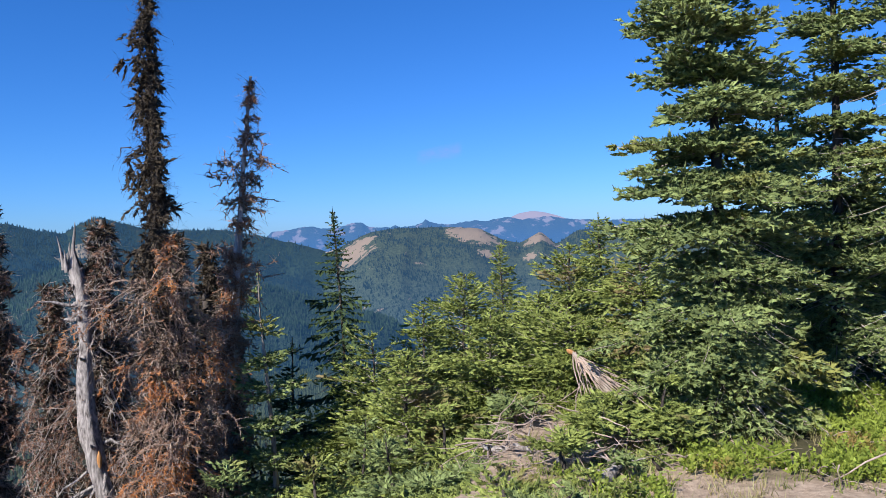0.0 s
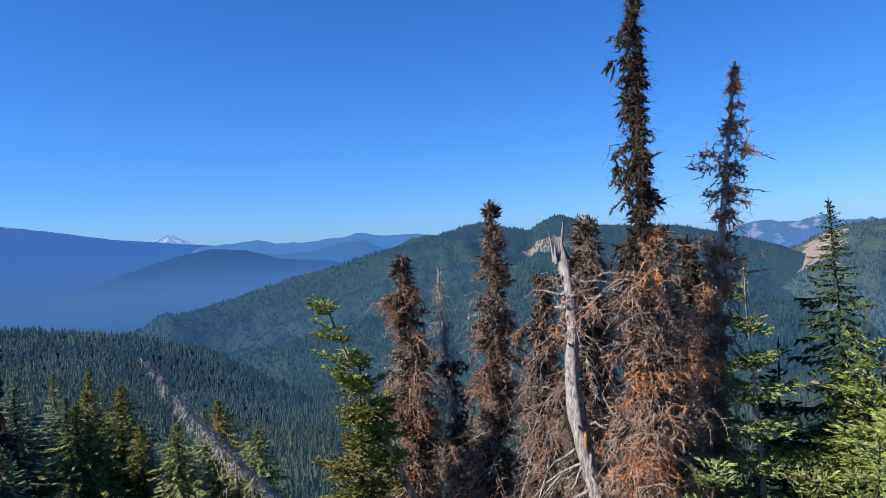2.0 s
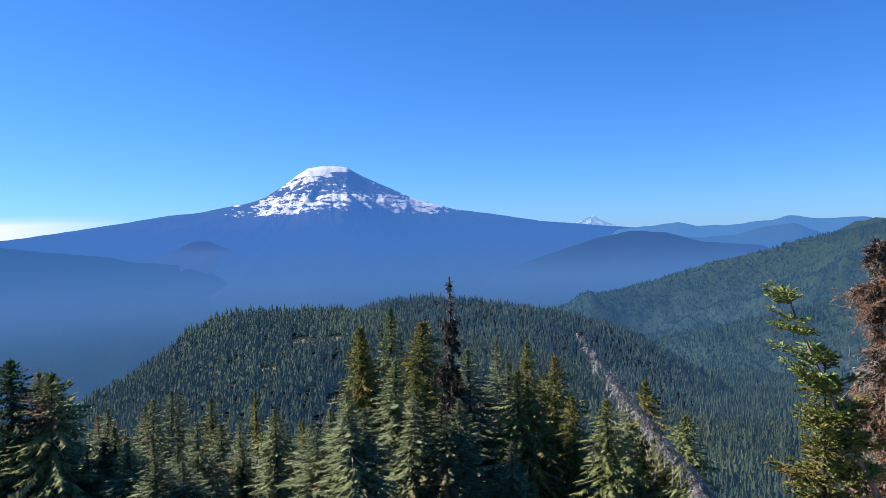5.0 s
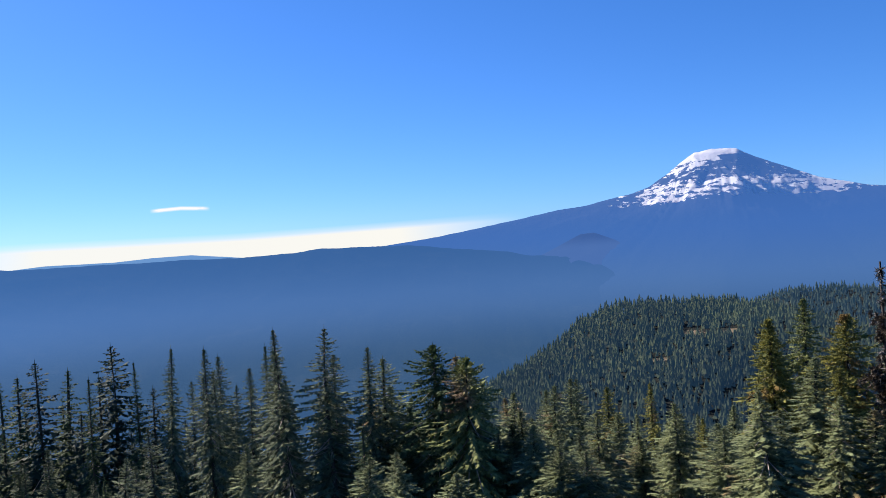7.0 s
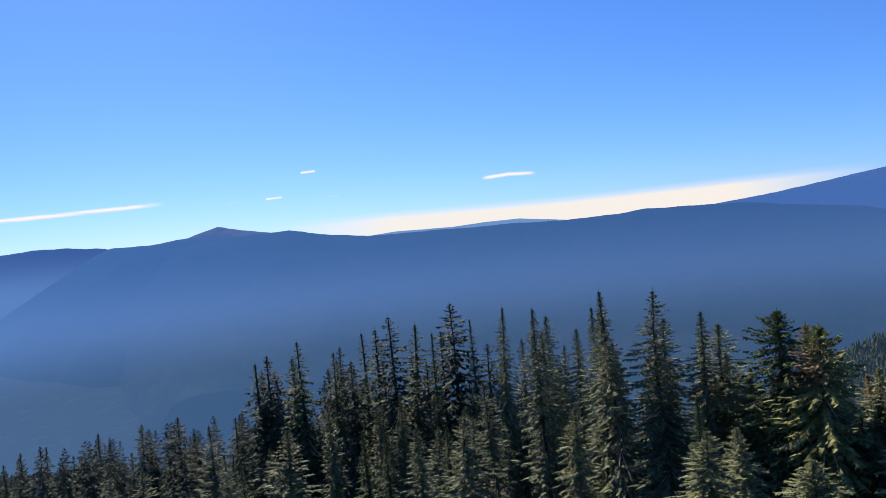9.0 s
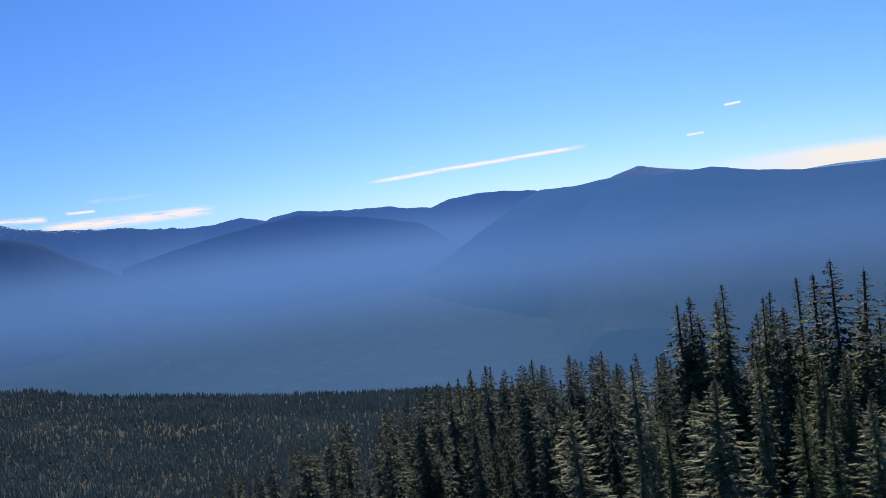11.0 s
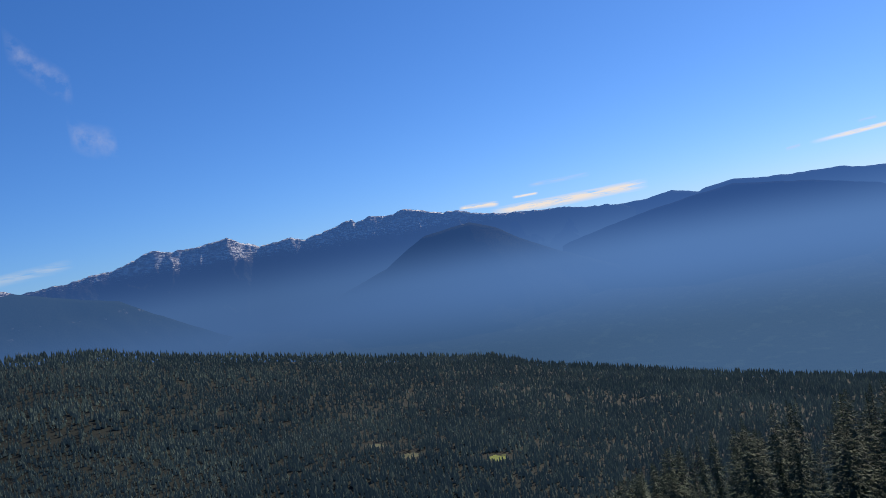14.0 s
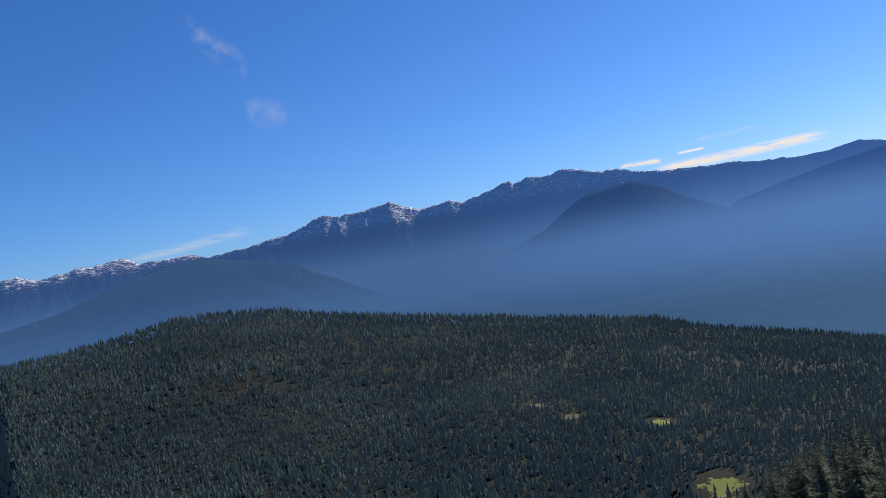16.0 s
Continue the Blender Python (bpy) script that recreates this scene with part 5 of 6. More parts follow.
def snag(spot, foot_az, foot_r):
    """A weathered broken trunk with a splintered top, stubs and bleached roots of limbs."""
    rng = np.random.default_rng(31)
    az, r, top = spot
    fx, fy, fz = base_at(foot_az, foot_r)
    tx, ty = polar(az, r)
    root = thing("broken_snag", "weathered grey broken trunk with a splintered top", "snag", DEAD, (fx, fy, fz))
    n = 26
    u = np.linspace(0, 1, n)
    H = top - fz
    P = np.stack([(tx - fx) * u + 0.05 * np.sin(u * 9), (ty - fy) * u + 0.05 * np.cos(u * 7), H * u], -1)
    rad = 0.105 - 0.045 * u + 0.010 * np.sin(u * 15) + 0.006 * np.sin(u * 41)
    V, f = tubes(P[None], rad[None], 14)
    V = V.reshape(n, 14, 3)
    ang = np.arange(14)
    V[:, :, :2] += (V[:, :, :2] - P[:, None, :2]) * (0.16 * np.sin(ang * 2.4)[None, :, None] + 0.1 * rng.normal(size=(n, 14, 1)))
    V[-1, :, 2] += rng.random(14) * 0.25 - 0.12
    V[-1, :, :2] = P[-1, None, :2] + (V[-1, :, :2] - P[-1, None, :2]) * 0.55
    stem = array_part("trunk", V.reshape(-1, 3), f, 4, snag_grey, root)
    pts, rr = [], []
    for i in range(40):
        h = 0.1 + 0.85 * rng.random()
        a = rng.random() * 6.28
        L = 0.06 + 0.14 * rng.random() if h > 0.45 else 0.2 + 0.5 * rng.random()
        o = np.array([(tx - fx) * h, (ty - fy) * h, H * h])
        d = np.array([math.cos(a), math.sin(a), 0.35 if h > 0.45 else -0.25])
        w = np.linspace(0, 1, 5)[:, None]
        q = o + d * L * w + np.cumsum(rng.normal(size=(5, 3)) * 0.02, axis=0) - np.array([0, 0, 0.5 * L]) * w ** 2 * (h < 0.45)
        pts.append(q), rr.append(np.array([1, 0.85, 0.7, 0.5, 0.25]) * (0.018 + 0.012 * rng.random()))
    for a, tall, thick in ((0.3, 0.40, 0.034), (1.9, 0.16, 0.03), (3.4, 0.24, 0.026), (4.6, 0.09, 0.03)):
        o = np.array([tx - fx + 0.035 * math.cos(a), ty - fy + 0.035 * math.sin(a), H - 0.14])
        w = np.linspace(0, 1, 5)[:, None]
        pts.append(o + np.array([0.05 * math.cos(a), 0.05 * math.sin(a), 0.14 + tall]) * w + np.cumsum(rng.normal(size=(5, 3)) * 0.008, axis=0)), rr.append(np.array([1, 0.85, 0.6, 0.4, 0.08]) * thick)
    cx, cy = to_right(az)
    for u0, reach, rise_to, thick in ((0.86, -0.34, 0.05, 0.022), (0.80, 0.16, 0.02, 0.016), (0.62, 0.20, -0.04, 0.018), (0.55, -0.18, 0.10, 0.016)):
        w = np.linspace(0, 1, 5)[:, None]
        o = np.array([(tx - fx) * u0, (ty - fy) * u0, H * u0])
        pts.append(o + np.array([cx * reach, cy * reach, rise_to]) * w + np.cumsum(rng.normal(size=(5, 3)) * 0.01, axis=0)), rr.append(np.array([1, 0.85, 0.75, 0.6, 0.2]) * thick)
    for q, rq in zip(pts, rr):
        V, f = tubes(q[None], rq[None], 5)
        array_part("limb_stub", V, f, 4, snag_grey, stem)
    w = np.linspace(0, 1, 6)
    o = np.array([(tx - fx) * 0.42, (ty - fy) * 0.42, H * 0.42])
    toward = unit(np.array([-fx, -fy, 0.0]))
    V, f = tubes((o + toward * 0.125 + np.stack([0 * w, 0 * w, w * 0.2 - 0.1], -1))[None], (0.022 * np.sin(w * 3.0 + 0.1))[None] + 0.004, 6)
    array_part("split", V, f, 4, fresh_wood, stem, "orange freshly split wood")
    return root


SNAG = [(26.4, 9.0, -0.2)][0]
snag(SNAG, 24.0, 8.2)

# living trees at the ridge edge
EDGE = "firs at the ridge edge"
full = dict(sp=0.066, k=6, nl=0.040, nw=0.013, core=0.017, tier=0.5, whorl=0.30, even=1.05, group=EDGE)
x, y, z = base_at(-20.5, 6.5)
conifer("fir_tree", "large green fir with layered boughs to the ground", 401, 4.7, 0.98, (x, y, z), count=760, low=0.03, form=0.45, twig=0.36, droop=0.42, r=0.065, lean=toppled(-20, -0.035), bare=280, **full)
x, y, z = base_at(-27.4, 8.2)
conifer("fir_tree", "thin-crowned fir with a bare upper trunk", 402, 5.5, 0.85, (x, y, z), count=420, twig=0.36, low=0.12, form=0.5, droop=0.3, r=0.06, bare=150, gap=0.12, lean=toppled(-27, 0.0), **full)
x, y, z = base_at(-33.8, 7.8)
conifer("fir_tree", "dark fir with wide layered boughs", 403, 6.5, 1.2, (x, y, z), count=230, twig=0.34, low=0.2, form=0.4, droop=0.3, r=0.10, bare=150, **full)
x, y, z = base_at(-24.0, 9.3)
conifer("fir_tree", "shaded fir with many dead inner limbs", 404, 3.4, 0.9, (x, y, z), count=210, twig=0.34, low=0.2, form=0.4, droop=0.3, r=0.09, green=dark_green, bare=240, **full)

for i, (az, r, H) in enumerate(((-29.5, 11.5, 3.6), (-32.5, 10.5, 3.2), (-36.5, 10.0, 4.2), (-26.0, 12.0, 3.4))):
    x, y, z = base_at(az, r)
    spire_tree("fir_tree", "shaded dark fir behind the ridge trees", 410 + i, H, 0.95, (x, y, z), dark_green, whorl=0.13, arms=8, teeth=5, sharp=3.0, dead=0.4, group=EDGE, r=0.07)
YOUNG = "young firs at the ridge edge"
young = dict(sp=0.080, k=6, nl=0.040, nw=0.013, core=0.016, droop=0.10, r=0.035, tier=0.0, green=bush_green, group=YOUNG, twig=0.5)
T_YOUNG = [(-4.3, 11.5, -0.3), (-11.7, 11.0, 0.1), (-9.5, 9.6, -0.3), (-1.4, 9.4, -0.6), (1.9, 8.6, -0.9), (5.8, 7.9, -1.1), (-7.1, 8.4, -0.8), (-14.6, 8.6, -0.3), (-3.5, 7.5, -0.9), (3.1, 7.1, -1.2), (-9.0, 7.3, -0.9)]
for i, spot in enumerate(T_YOUNG):
    x, y, z = base_at(spot[0], spot[1])
    H = spot[2] - z
    fir_at("young_fir", ("bright green young fir with drooping boughs", "bushy young fir, yellow-green in the sun")[i % 2], 420 + i, spot, 0.85 + 0.12 * min(H, 4), count=int(115 + 44 * H), low=0.03, form=0.6 if i > 1 else 0.9, bare=90, **young)
T_LOW = [(0.7, 6.0, -1.5), (-2.7, 5.6, -1.6), (4.6, 6.0, -1.6), (-7.0, 5.2, -1.7), (-16.2, 5.8, -1.2), (6.6, 6.4, -1.6), (-11.3, 5.8, -1.4), (-13.8, 6.2, -1.1), (-4.8, 6.4, -1.5), (10.1, 6.1, -1.8), (-8.7, 5.2, -1.5), (-12.8, 5.1, -1.6), (-5.6, 4.9, -1.7), (-10.3, 4.8, -1.6), (-2.2, 5.1, -1.7), (-15.3, 5.3, -1.6), (-4.3, 4.6, -1.6), (-9.0, 4.5, -1.6), (-12.8, 4.6, -1.6), (-0.9, 4.7, -1.7), (1.7, 5.0, -1.7)]
for i, spot in enumerate(T_LOW):
    fir_at("fir_seedling", "low green fir sapling at the edge", 450 + i, spot, 0.55, count=60, low=0.02, sp=0.070, k=6, nl=0.036, nw=0.012, core=0.015, form=0.5, droop=0.1, r=0.025, green=(bush_green, bush_green, fir_green)[i % 3], group=YOUNG)
T_SPIRE, T_TIP, T_MIDGE, T_SIDE = [(8.1, 8.2, 0.2), (13.5, 7.6, -0.4), (11.5, 8.5, -1.2), (16.9, 6.3, -1.9)]
lush = dict(sp=0.07, k=6, nl=0.038, nw=0.012, core=0.016)
spire_at("fir_tree", "dark narrow fir with a thin pointed leader", 470, T_SPIRE, 0.48, dark_green, whorl=0.075, arms=8, teeth=6, sharp=2.0, droop=0.25, r=0.045, ragged=0.22, group=EDGE, low=0.02)
fir_at("young_fir", "young fir with pale new tips and a crooked stem", 471, T_TIP, 0.62, count=120, low=0.05, green=fir_green, form=0.9, droop=0.1, r=0.035, bend=0.04, wood=pale_bark, group=YOUNG, **lush)
fir_at("young_fir", "shaded young fir between the dead trees", 472, T_MIDGE, 0.55, count=110, low=0.05, green=dark_green, form=0.7, droop=0.15, r=0.035, group=YOUNG, **lush)
fir_at("fir_seedling", "low fir sapling under the dead trees", 473, T_SIDE, 0.55, count=60, low=0.02, green=fir_green, form=0.5, droop=0.1, r=0.025, group=YOUNG, **lush)


def bent_fir(az, r):
    """A living fir whose stem sweeps over to one side, with upswept tips."""
    x, y, z = base_at(az, r)
    return conifer("young_fir", "bent living fir with upswept green tips", 480, 3.7, 0.36, (x, y, z), count=110, low=0.35, green=bush_green, form=0.2, droop=-0.5, r=0.045, lean=toppled(az, -0.40), bias=0.5, toward=az + 90, twig=0.4, bend=0.1, wood=pale_bark, group=YOUNG, **lush)


bent_fir(35.2, 9.7)
fir_at("young_fir", "yellowing low fir at the foot of dead trees", 481, T_BENT[:2] + (-1.45,), 0.85, count=190, low=0.02, green=yellow_green, form=0.5, droop=0.1, r=0.04, group=YOUNG, **lush)

# ---- on the ground ----
def scatter(rng, n, az0, az1, r0, r1, patch=None, limit=0.0, seed=0.0):
    az = az0 + (az1 - az0) * rng.random(n)
    r = np.sqrt(r0 * r0 + (r1 * r1 - r0 * r0) * rng.random(n))
    x, y = -np.sin(np.radians(az)) * r, np.cos(np.radians(az)) * r
    if patch:
        on = fbm(x, y, patch, 3, seed=seed) > limit
        az, r, x, y = az[on], r[on], x[on], y[on]
    return np.stack([x, y, ground_z(az, r)], -1)


leaf_green = foliage("shrub_leaves", (0.10, 0.15, 0.025, 1), (0.30, 0.36, 0.06, 1), (0.34, 0.24, 0.08, 1), 0.60, 0.35, 2.0)
grass_dry = foliage("dry_grass", (0.16, 0.14, 0.06, 1), (0.42, 0.36, 0.18, 1), (0.22, 0.24, 0.07, 1), 0.5, 0.3)


def shrubs(label, seed, n, az0, az1, r0, r1, high, patch, limit, material, stems=7):
    """Low leafy ground shrubs: upright sprigs with small leaves."""
    rng = np.random.default_rng(seed)
    P = scatter(rng, n, az0, az1, r0, r1, patch, limit, seed)
    P = np.repeat(P, stems, 0)
    D = unit(rng.normal(size=P.shape) * 0.55 + np.array([0, 0, 1.0]))
    L = high * (0.5 + 0.7 * rng.random(len(P)))
    V, f = needles(rng, P + D * 0.02, D, L, 7, 0.035, 0.022, 1.1)
    return tagged(array_part("shrubs", V, f, 3, material), label, "shrub", kind="stuff")


shrubs("low bright green huckleberry shrubs", 61, 1500, -38, -9, 5.35, 8.4, 0.13, 1.1, -0.10, leaf_green)
shrubs("scattered green plants on bare soil", 62, 330, -36, -6, 4.0, 5.4, 0.11, 0.6, 0.22, leaf_green, 5)


def grass(seed, n, az0, az1, r0, r1):
    rng = np.random.default_rng(seed)
    P = scatter(rng, n, az0, az1, r0, r1, 0.9, -0.15, seed)
    P = np.repeat(P, 5, 0) + rng.normal(size=(len(P) * 5, 3)) * np.array([0.03, 0.03, 0])
    D = unit(rng.normal(size=P.shape) * 0.4 + np.array([0, 0, 1.0]))
    w = unit(np.cross(D, rng.normal(size=P.shape))) * 0.004
    h = (0.05 + 0.11 * rng.random((len(P), 1)))
    V = np.stack([P - w, P + w, P + D * h], 1).reshape(-1, 3)
    return tagged(array_part("grass", V, np.arange(len(V)).reshape(-1, 3), 3, grass_dry), "thin dry grass on the ridge top", "grass", kind="stuff")


grass(63, 900, -38, -6, 3.6, 8.0)


def brush(seed, n, az0, az1, r0, r1, lift):
    """Fallen dead branches lying crosswise."""
    rng = np.random.default_rng(seed)
    P = scatter(rng, n, az0, az1, r0, r1)
    d = unit(rng.normal(size=P.shape) * np.array([1, 1, 0.35]))
    L = 0.15 + 0.6 * rng.random((len(P), 1)) ** 2
    w = np.linspace(-0.5, 0.5, 6)
    T = P[:, None] + d[:, None] * (L[:, None] * w[:, None]) + np.array([0, 0, 1.0]) * (0.03 + lift * rng.random((len(P), 1, 1)))
    T += np.cumsum(rng.normal(size=T.shape) * 0.02, axis=1)
    V, f = tubes(T, (0.002 + 0.005 * rng.random((len(P), 1)) ** 2) * (0.9 - w * 0.9), 4)
    return tagged(array_part("brush", V, f, 4, twig_brown), "grey dead branches piled among saplings", "brush", kind="stuff")


brush(64, 170, -13, 0, 5.0, 7.0, 0.16)
brush(65, 200, -30, -8, 5.2, 9.0, 0.06)


def log(seed, az, r, turn, length, radius, label):
    """A fallen trunk: tapered, slightly crooked, with broken ends and knots."""
    rng = np.random.default_rng(seed)
    x, y, z = base_at(az, r)
    root = thing("fallen_log", label, "log", "", (x, y, z + 0.08))
    w = np.linspace(-0.5, 0.5, 14)
    a = radians(turn)
    P = np.stack([math.cos(a) * length * w, math.sin(a) * length * w, radius * 0.9 + 0.02 * np.sin(w * 8)], -1)
    P[:, :2] += np.cumsum(rng.normal(size=(14, 2)) * 0.012, axis=0)
    rad = radius * (1 - 0.35 * w) * (1 + 0.08 * rng.normal(size=14))
    rad[0] *= 0.7
    rad[-1] *= 0.5
    V, f = tubes(P[None], rad[None], 10)
    V = V + rng.normal(size=V.shape) * radius * 0.07
    stem = array_part("trunk", V, f, 4, snag_grey, root, smooth=True)
    for i in range(4):
        j = rng.integers(2, 12)
        b = rng.random() * 3.1
        w5 = np.linspace(0, 1, 5)[:, None]
        q = P[j] + np.array([-math.sin(a) * math.cos(b), math.cos(a) * math.cos(b), math.sin(b)]) * (radius * 0.8 + w5 * (0.1 + 0.2 * rng.random()))
        V, f = tubes(q[None], (radius * 0.25 * (1.1 - w5[:, 0]))[None], 5)
        array_part("stub", V, f, 4, snag_grey, stem)
    return root


log(71, -11.8, 5.1, 62, 0.6, 0.045, "short weathered log lying on soil")
log(72, -10.4, 5.5, 24, 0.55, 0.034, "barkless fallen log among dead branches")
log(73, -14.5, 6.2, 75, 0.7, 0.03, "thin fallen log under a fir")
log(74, -4.2, 5.6, -30, 0.45, 0.024, "grey log half hidden by saplings")


def broken_branch(top, foot):
    """A torn-off leader: a sheaf of thin dead branches hanging from one splintered end."""
    rng = np.random.default_rng(41)
    top, foot = np.array(top), np.array(foot)
    root = thing("broken_branch", "torn-off bundle of bare dead branches", "branch", "", tuple(foot))
    w = np.linspace(0, 1, 9)
    stem = (top - foot) * (1 - w)[:, None]
    V, f = tubes(stem[None], (0.014 + 0.02 * w)[None], 7)
    main = array_part("stem", V, f, 4, pale_bark, root)
    T = []
    for i in range(46):
        u = 0.25 * rng.random()
        o = (top - foot) * (1 - u)
        e = rng.normal(size=3) * np.array([0.16, 0.12, 0.10])
        T.append(o + ((rng.normal(size=3) * 0.03 + e) - o * (0.75 + 0.3 * rng.random())) * w[:, None] + np.cumsum(rng.normal(size=(9, 3)) * 0.009, axis=0))
    for t in T:
        V, f = tubes(t[None], (0.0065 * (1.1 - 0.7 * w))[None], 4)
        array_part("twig", V, f, 4, twig_brown, main)
    tip = top - foot
    V, f = tubes((tip + np.stack([-0.05 + 0.09 * w, 0 * w, 0.02 - 0.05 * w], -1))[None], (0.024 * np.sin(w * 2.8 + 0.2))[None], 6)
    array_part("split_end", V, f, 4, fresh_wood, main, "pale splintered end")
    return root


BB_TOP, BB_FOOT = [(-9.4, 6.5, -1.1), (-13.4, 6.1, -1.5)]
broken_branch((*polar(BB_TOP[0], BB_TOP[1]), BB_TOP[2]), (*polar(BB_FOOT[0], BB_FOOT[1]), BB_FOOT[2]))


# ---- clouds ----
def cloud_material(name, colour, density, scale, stretch, low=0.4, high=0.75, sharp=0.25):
    k = Mat(name)
    uv = k.node("ShaderNodeUVMap")
    sep = k.node("ShaderNodeSeparateXYZ", Vector=uv.outputs[0])
    across = k.ramp(sep.outputs[1], [(0.5 - 2 * sharp, (0, 0, 0)), (0.5 - sharp * 0.6, (0.7, 0.7, 0.7)), (0.5 + sharp * 0.3, (1, 1, 1)), (0.5 + 2 * sharp, (0, 0, 0))])
    along = k.ramp(sep.outputs[0], [(0.0, (0, 0, 0)), (0.12, (0.7, 0.7, 0.7)), (0.85, (0.8, 0.8, 0.8)), (1.0, (0, 0, 0))])
    n = k.ramp(k.noise(scale, 6.0, 0.6, stretch=stretch), [(low, (0, 0, 0)), (high, (1, 1, 1))])
    body = k.math("MULTIPLY", k.math("MULTIPLY", across, along), k.math("MULTIPLY", n, density), True)
    clear = k.node("ShaderNodeBsdfTransparent")
    em = k.node("ShaderNodeEmission", Color=colour, Strength=0.5 ** EXPOSURE)
    mx = k.node("ShaderNodeMixShader")
    k.put(mx.inputs[0], body)
    k.t.links.new(clear.outputs[0], mx.inputs[1])
    k.t.links.new(em.outputs[0], mx.inputs[2])
    k.t.links.new(mx.outputs[0], k.out.inputs[0])
    return k.m


def cloud(label, line, thick, material, r=4930, across=8):
    """A flat cloud far off, along bearings and heights, thick degrees tall."""
    a = np.array([p[0] for p in line], float)
    e = np.degrees(np.arctan2([p[2] for p in line], [p[1] for p in line]))
    o = np.argsort(a)
    az = np.linspace(a[o][0], a[o][-1], 48)
    mid = np.interp(az, a[o], e[o])
    v = np.linspace(0, 1, across)
    A, W = np.meshgrid(az, v, indexing="ij")
    E = mid[:, None] + (W - 0.5) * thick
    V = np.stack([-np.sin(np.radians(A)) * r, np.cos(np.radians(A)) * r, np.tan(np.radians(E)) * r], -1).reshape(-1, 3)
    i = np.arange(48 * across).reshape(48, across)
    f = np.stack([i[:-1, :-1], i[1:, :-1], i[1:, 1:], i[:-1, 1:]], -1).reshape(-1, 4)
    ob = array_part("backdrop", V, f, 4, material)
    uv = ob.data.uv_layers.new(name="UVMap")
    u = np.stack([(A - az[0]) / (az[-1] - az[0]), W], -1).reshape(-1, 2)[f.ravel()]
    uv.data.foreach_set("uv", u.astype(np.float32).ravel())
    ob.visible_shadow = False
    return tagged(ob, label, "cloud", kind="structure")


streak_mat = cloud_material("cloud_streak", lin(250, 252, 255), 1.7, 0.006, (1, 1, 9), 0.28, 0.50, 0.17)
wisp_mat = cloud_material("cloud_wisp", lin(205, 225, 245), 0.75, 0.006, (1, 1, 8), 0.35, 0.6)
low_mat = cloud_material("low_cloud", lin(250, 248, 246), 1.6, 0.005, (1, 1, 10), 0.36, 0.52)
puff_mat = cloud_material("cloud_puff", lin(190, 205, 240), 0.55, 0.008, (1, 1, 1), 0.38, 0.68)
pink_mat = cloud_material("pink_wisp", lin(160, 176, 236), 1.0, 0.006, (1, 1, 2), 0.3, 0.7)
cloud("long thin white cloud streak", [(153.8, 99.8, 5.6), (148.5, 99.8, 6.2), (143.5, 99.8, 6.6), (136.9, 99.7, 7.1)], 0.55, streak_mat)
cloud("short white cloud wisp", [(155.3, 99.9, 5.4), (154.3, 99.8, 5.6)], 0.3, wisp_mat)
cloud("short white cloud wisp", [(150.8, 99.8, 7.0), (149.6, 99.7, 7.1)], 0.3, wisp_mat)
cloud("cream-white cloud lying on the ridge", [(176.4, 99.9, 4.0), (171.7, 99.9, 4.1), (167.9, 99.9, 4.3), (164.6, 99.9, 4.4)], 0.9, low_mat)
cloud("small white cloud above the ridge", [(178.7, 99.9, 5.2), (177.2, 99.9, 5.3), (175.6, 99.9, 5.1)], 0.5, low_mat)
cloud("small white cloud above the ridge", [(174.6, 99.8, 5.6), (172.6, 99.8, 5.6)], 0.35, streak_mat)
cloud("faint cloud wisp", [(173.3, 99.8, 6.8), (168.6, 99.8, 6.9)], 0.4, wisp_mat)
cloud("small white cloud in open sky", [(113.8, 99.8, 6.9), (111.7, 99.7, 7.1), (109.7, 99.8, 6.9)], 0.5, streak_mat)
cloud("short white cloud wisp", [(127.3, 99.5, 9.7), (126.1, 99.5, 9.8)], 0.32, streak_mat)
cloud("short white cloud wisp", [(130.0, 99.8, 6.7), (128.7, 99.8, 6.8)], 0.3, streak_mat)
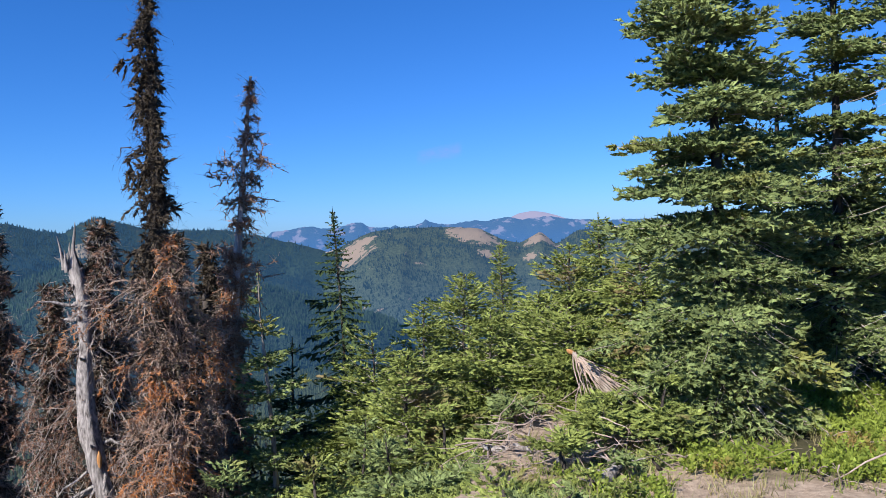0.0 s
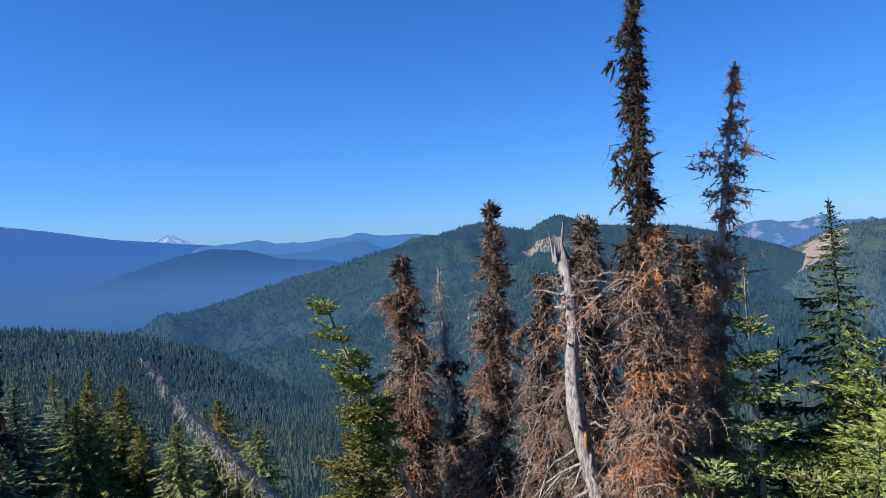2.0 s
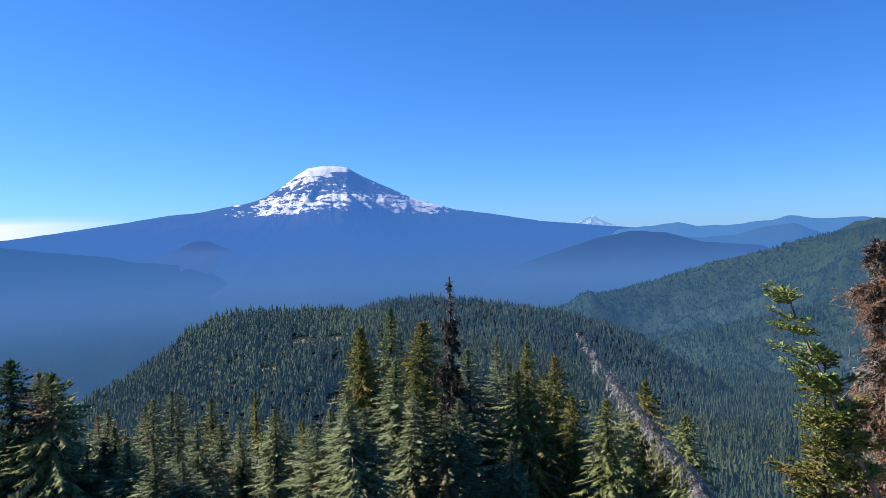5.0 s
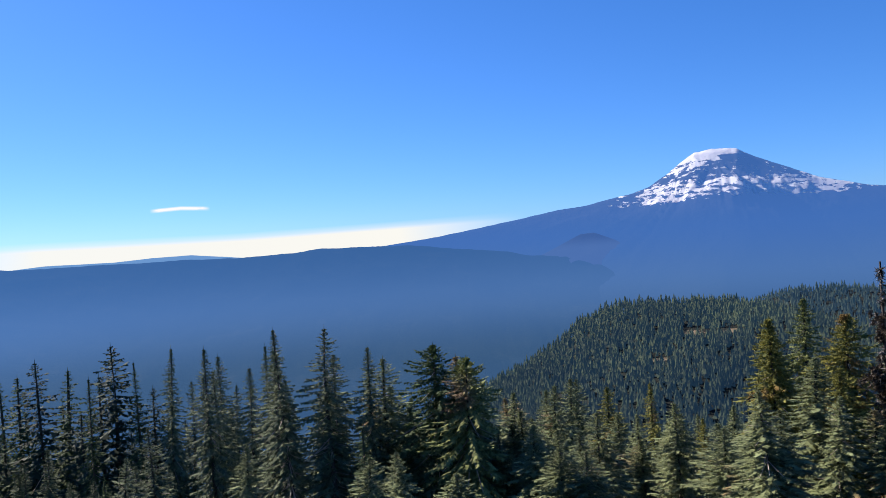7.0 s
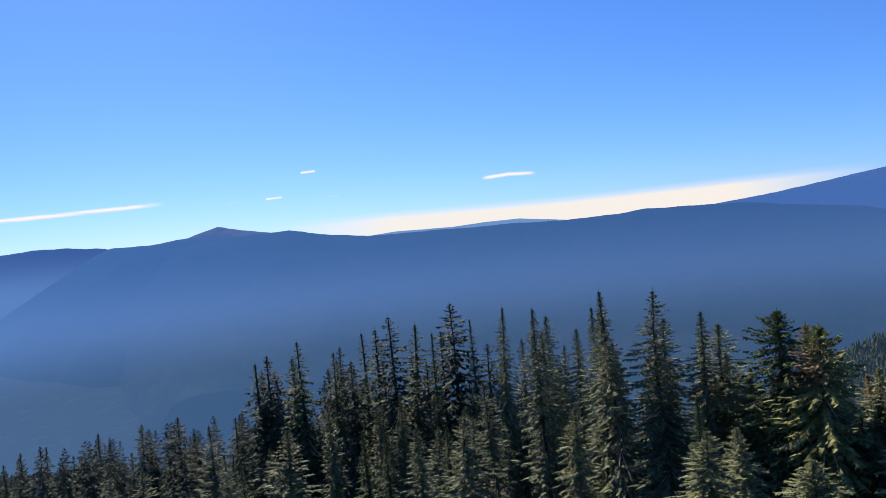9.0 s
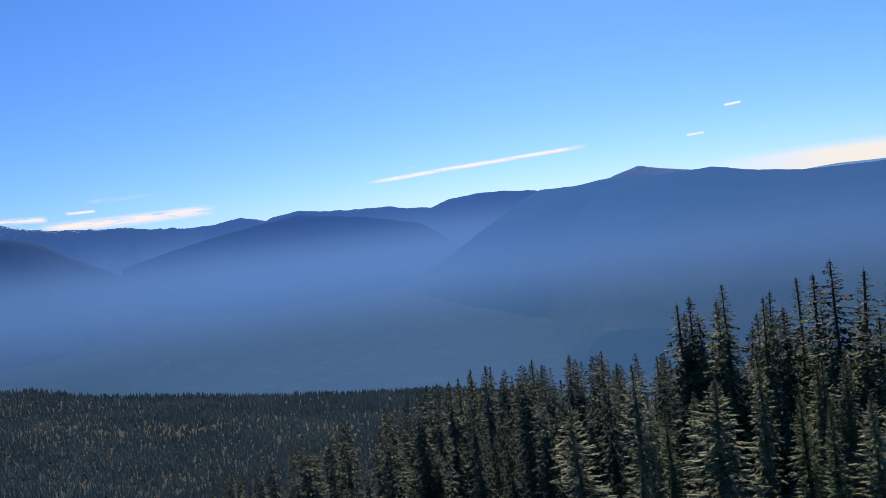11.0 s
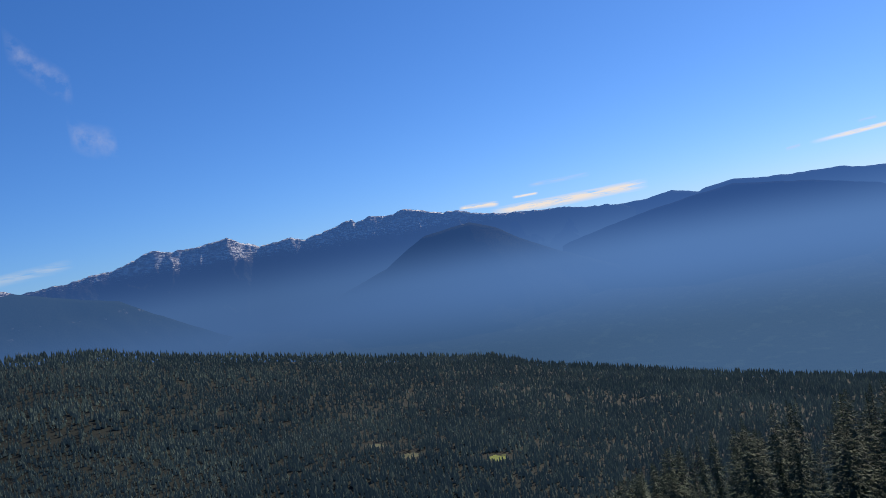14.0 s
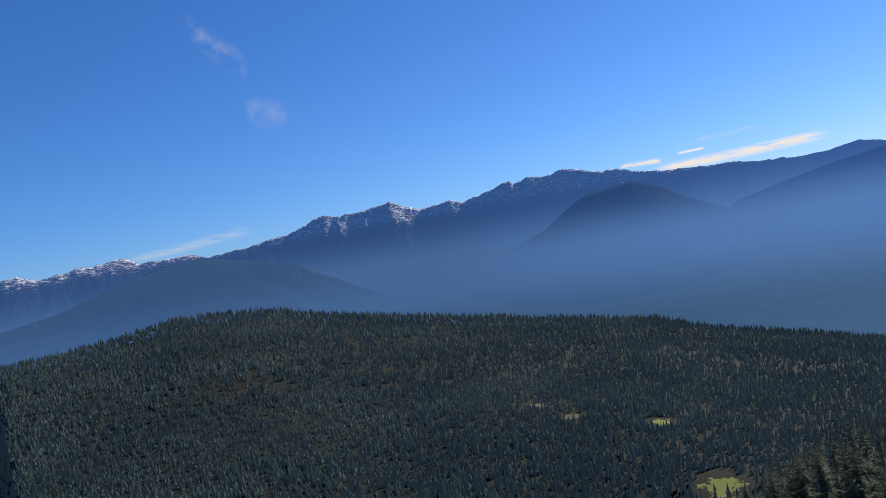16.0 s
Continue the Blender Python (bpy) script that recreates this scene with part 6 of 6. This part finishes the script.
cloud("short white cloud wisp", [(132.9, 99.8, 6.5), (131.8, 99.8, 6.6)], 0.26, wisp_mat)
cloud("short white cloud wisp", [(125.4, 99.8, 6.4), (124.5, 99.8, 6.4)], 0.26, wisp_mat)
cloud("faint puff of cloud", [(208.3, 95.1, 30.9), (207.5, 95.5, 29.6), (206.3, 96.1, 27.8), (204.5, 96.7, 25.6)], 2.6, puff_mat)
cloud("faint puff of cloud", [(205.3, 97.8, 21.0), (203.9, 98.0, 19.9), (202.2, 98.1, 19.2)], 2.6, puff_mat)
cloud("faint pink cloud wisp", [(1.9, 99.6, 8.9), (-0.0, 99.5, 9.6), (-1.7, 99.5, 10.1)], 1.3, pink_mat)
cloud("pale cloud behind the crags", [(215.7, 99.9, 4.0), (212.3, 99.9, 4.7), (209.1, 99.9, 5.3), (206.2, 99.8, 5.9)], 0.9, wisp_mat)


def bank_material():
    k = Mat("haze_bank")
    uv = k.node("ShaderNodeUVMap")
    sep = k.node("ShaderNodeSeparateXYZ", Vector=uv.outputs[0])
    across = k.ramp(sep.outputs[1], [(0.0, (1, 1, 1)), (0.56, (1, 1, 1)), (0.63, (0.4, 0.4, 0.4)), (0.74, (0, 0, 0))])
    along = k.ramp(sep.outputs[0], [(0.0, (0, 0, 0)), (0.22, (1, 1, 1)), (0.80, (0.95, 0.95, 0.95)), (1.0, (0, 0, 0))])
    em = k.node("ShaderNodeEmission", Color=lin(242, 246, 240), Strength=0.5 ** EXPOSURE)
    clear = k.node("ShaderNodeBsdfTransparent")
    mx = k.node("ShaderNodeMixShader")
    k.put(mx.inputs[0], k.math("MULTIPLY", across, along))
    k.t.links.new(clear.outputs[0], mx.inputs[1])
    k.t.links.new(em.outputs[0], mx.inputs[2])
    k.t.links.new(mx.outputs[0], k.out.inputs[0])
    return k.m


cloud("bright white cloud bank along the horizon", [(129.8, 100.0, 2.3), (120.6, 100.0, 2.4), (107.8, 100.0, 2.2), (95.8, 100.0, 2.4), (86.5, 100.0, 2.6)], 3.4, bank_material(), r=4960, across=12)
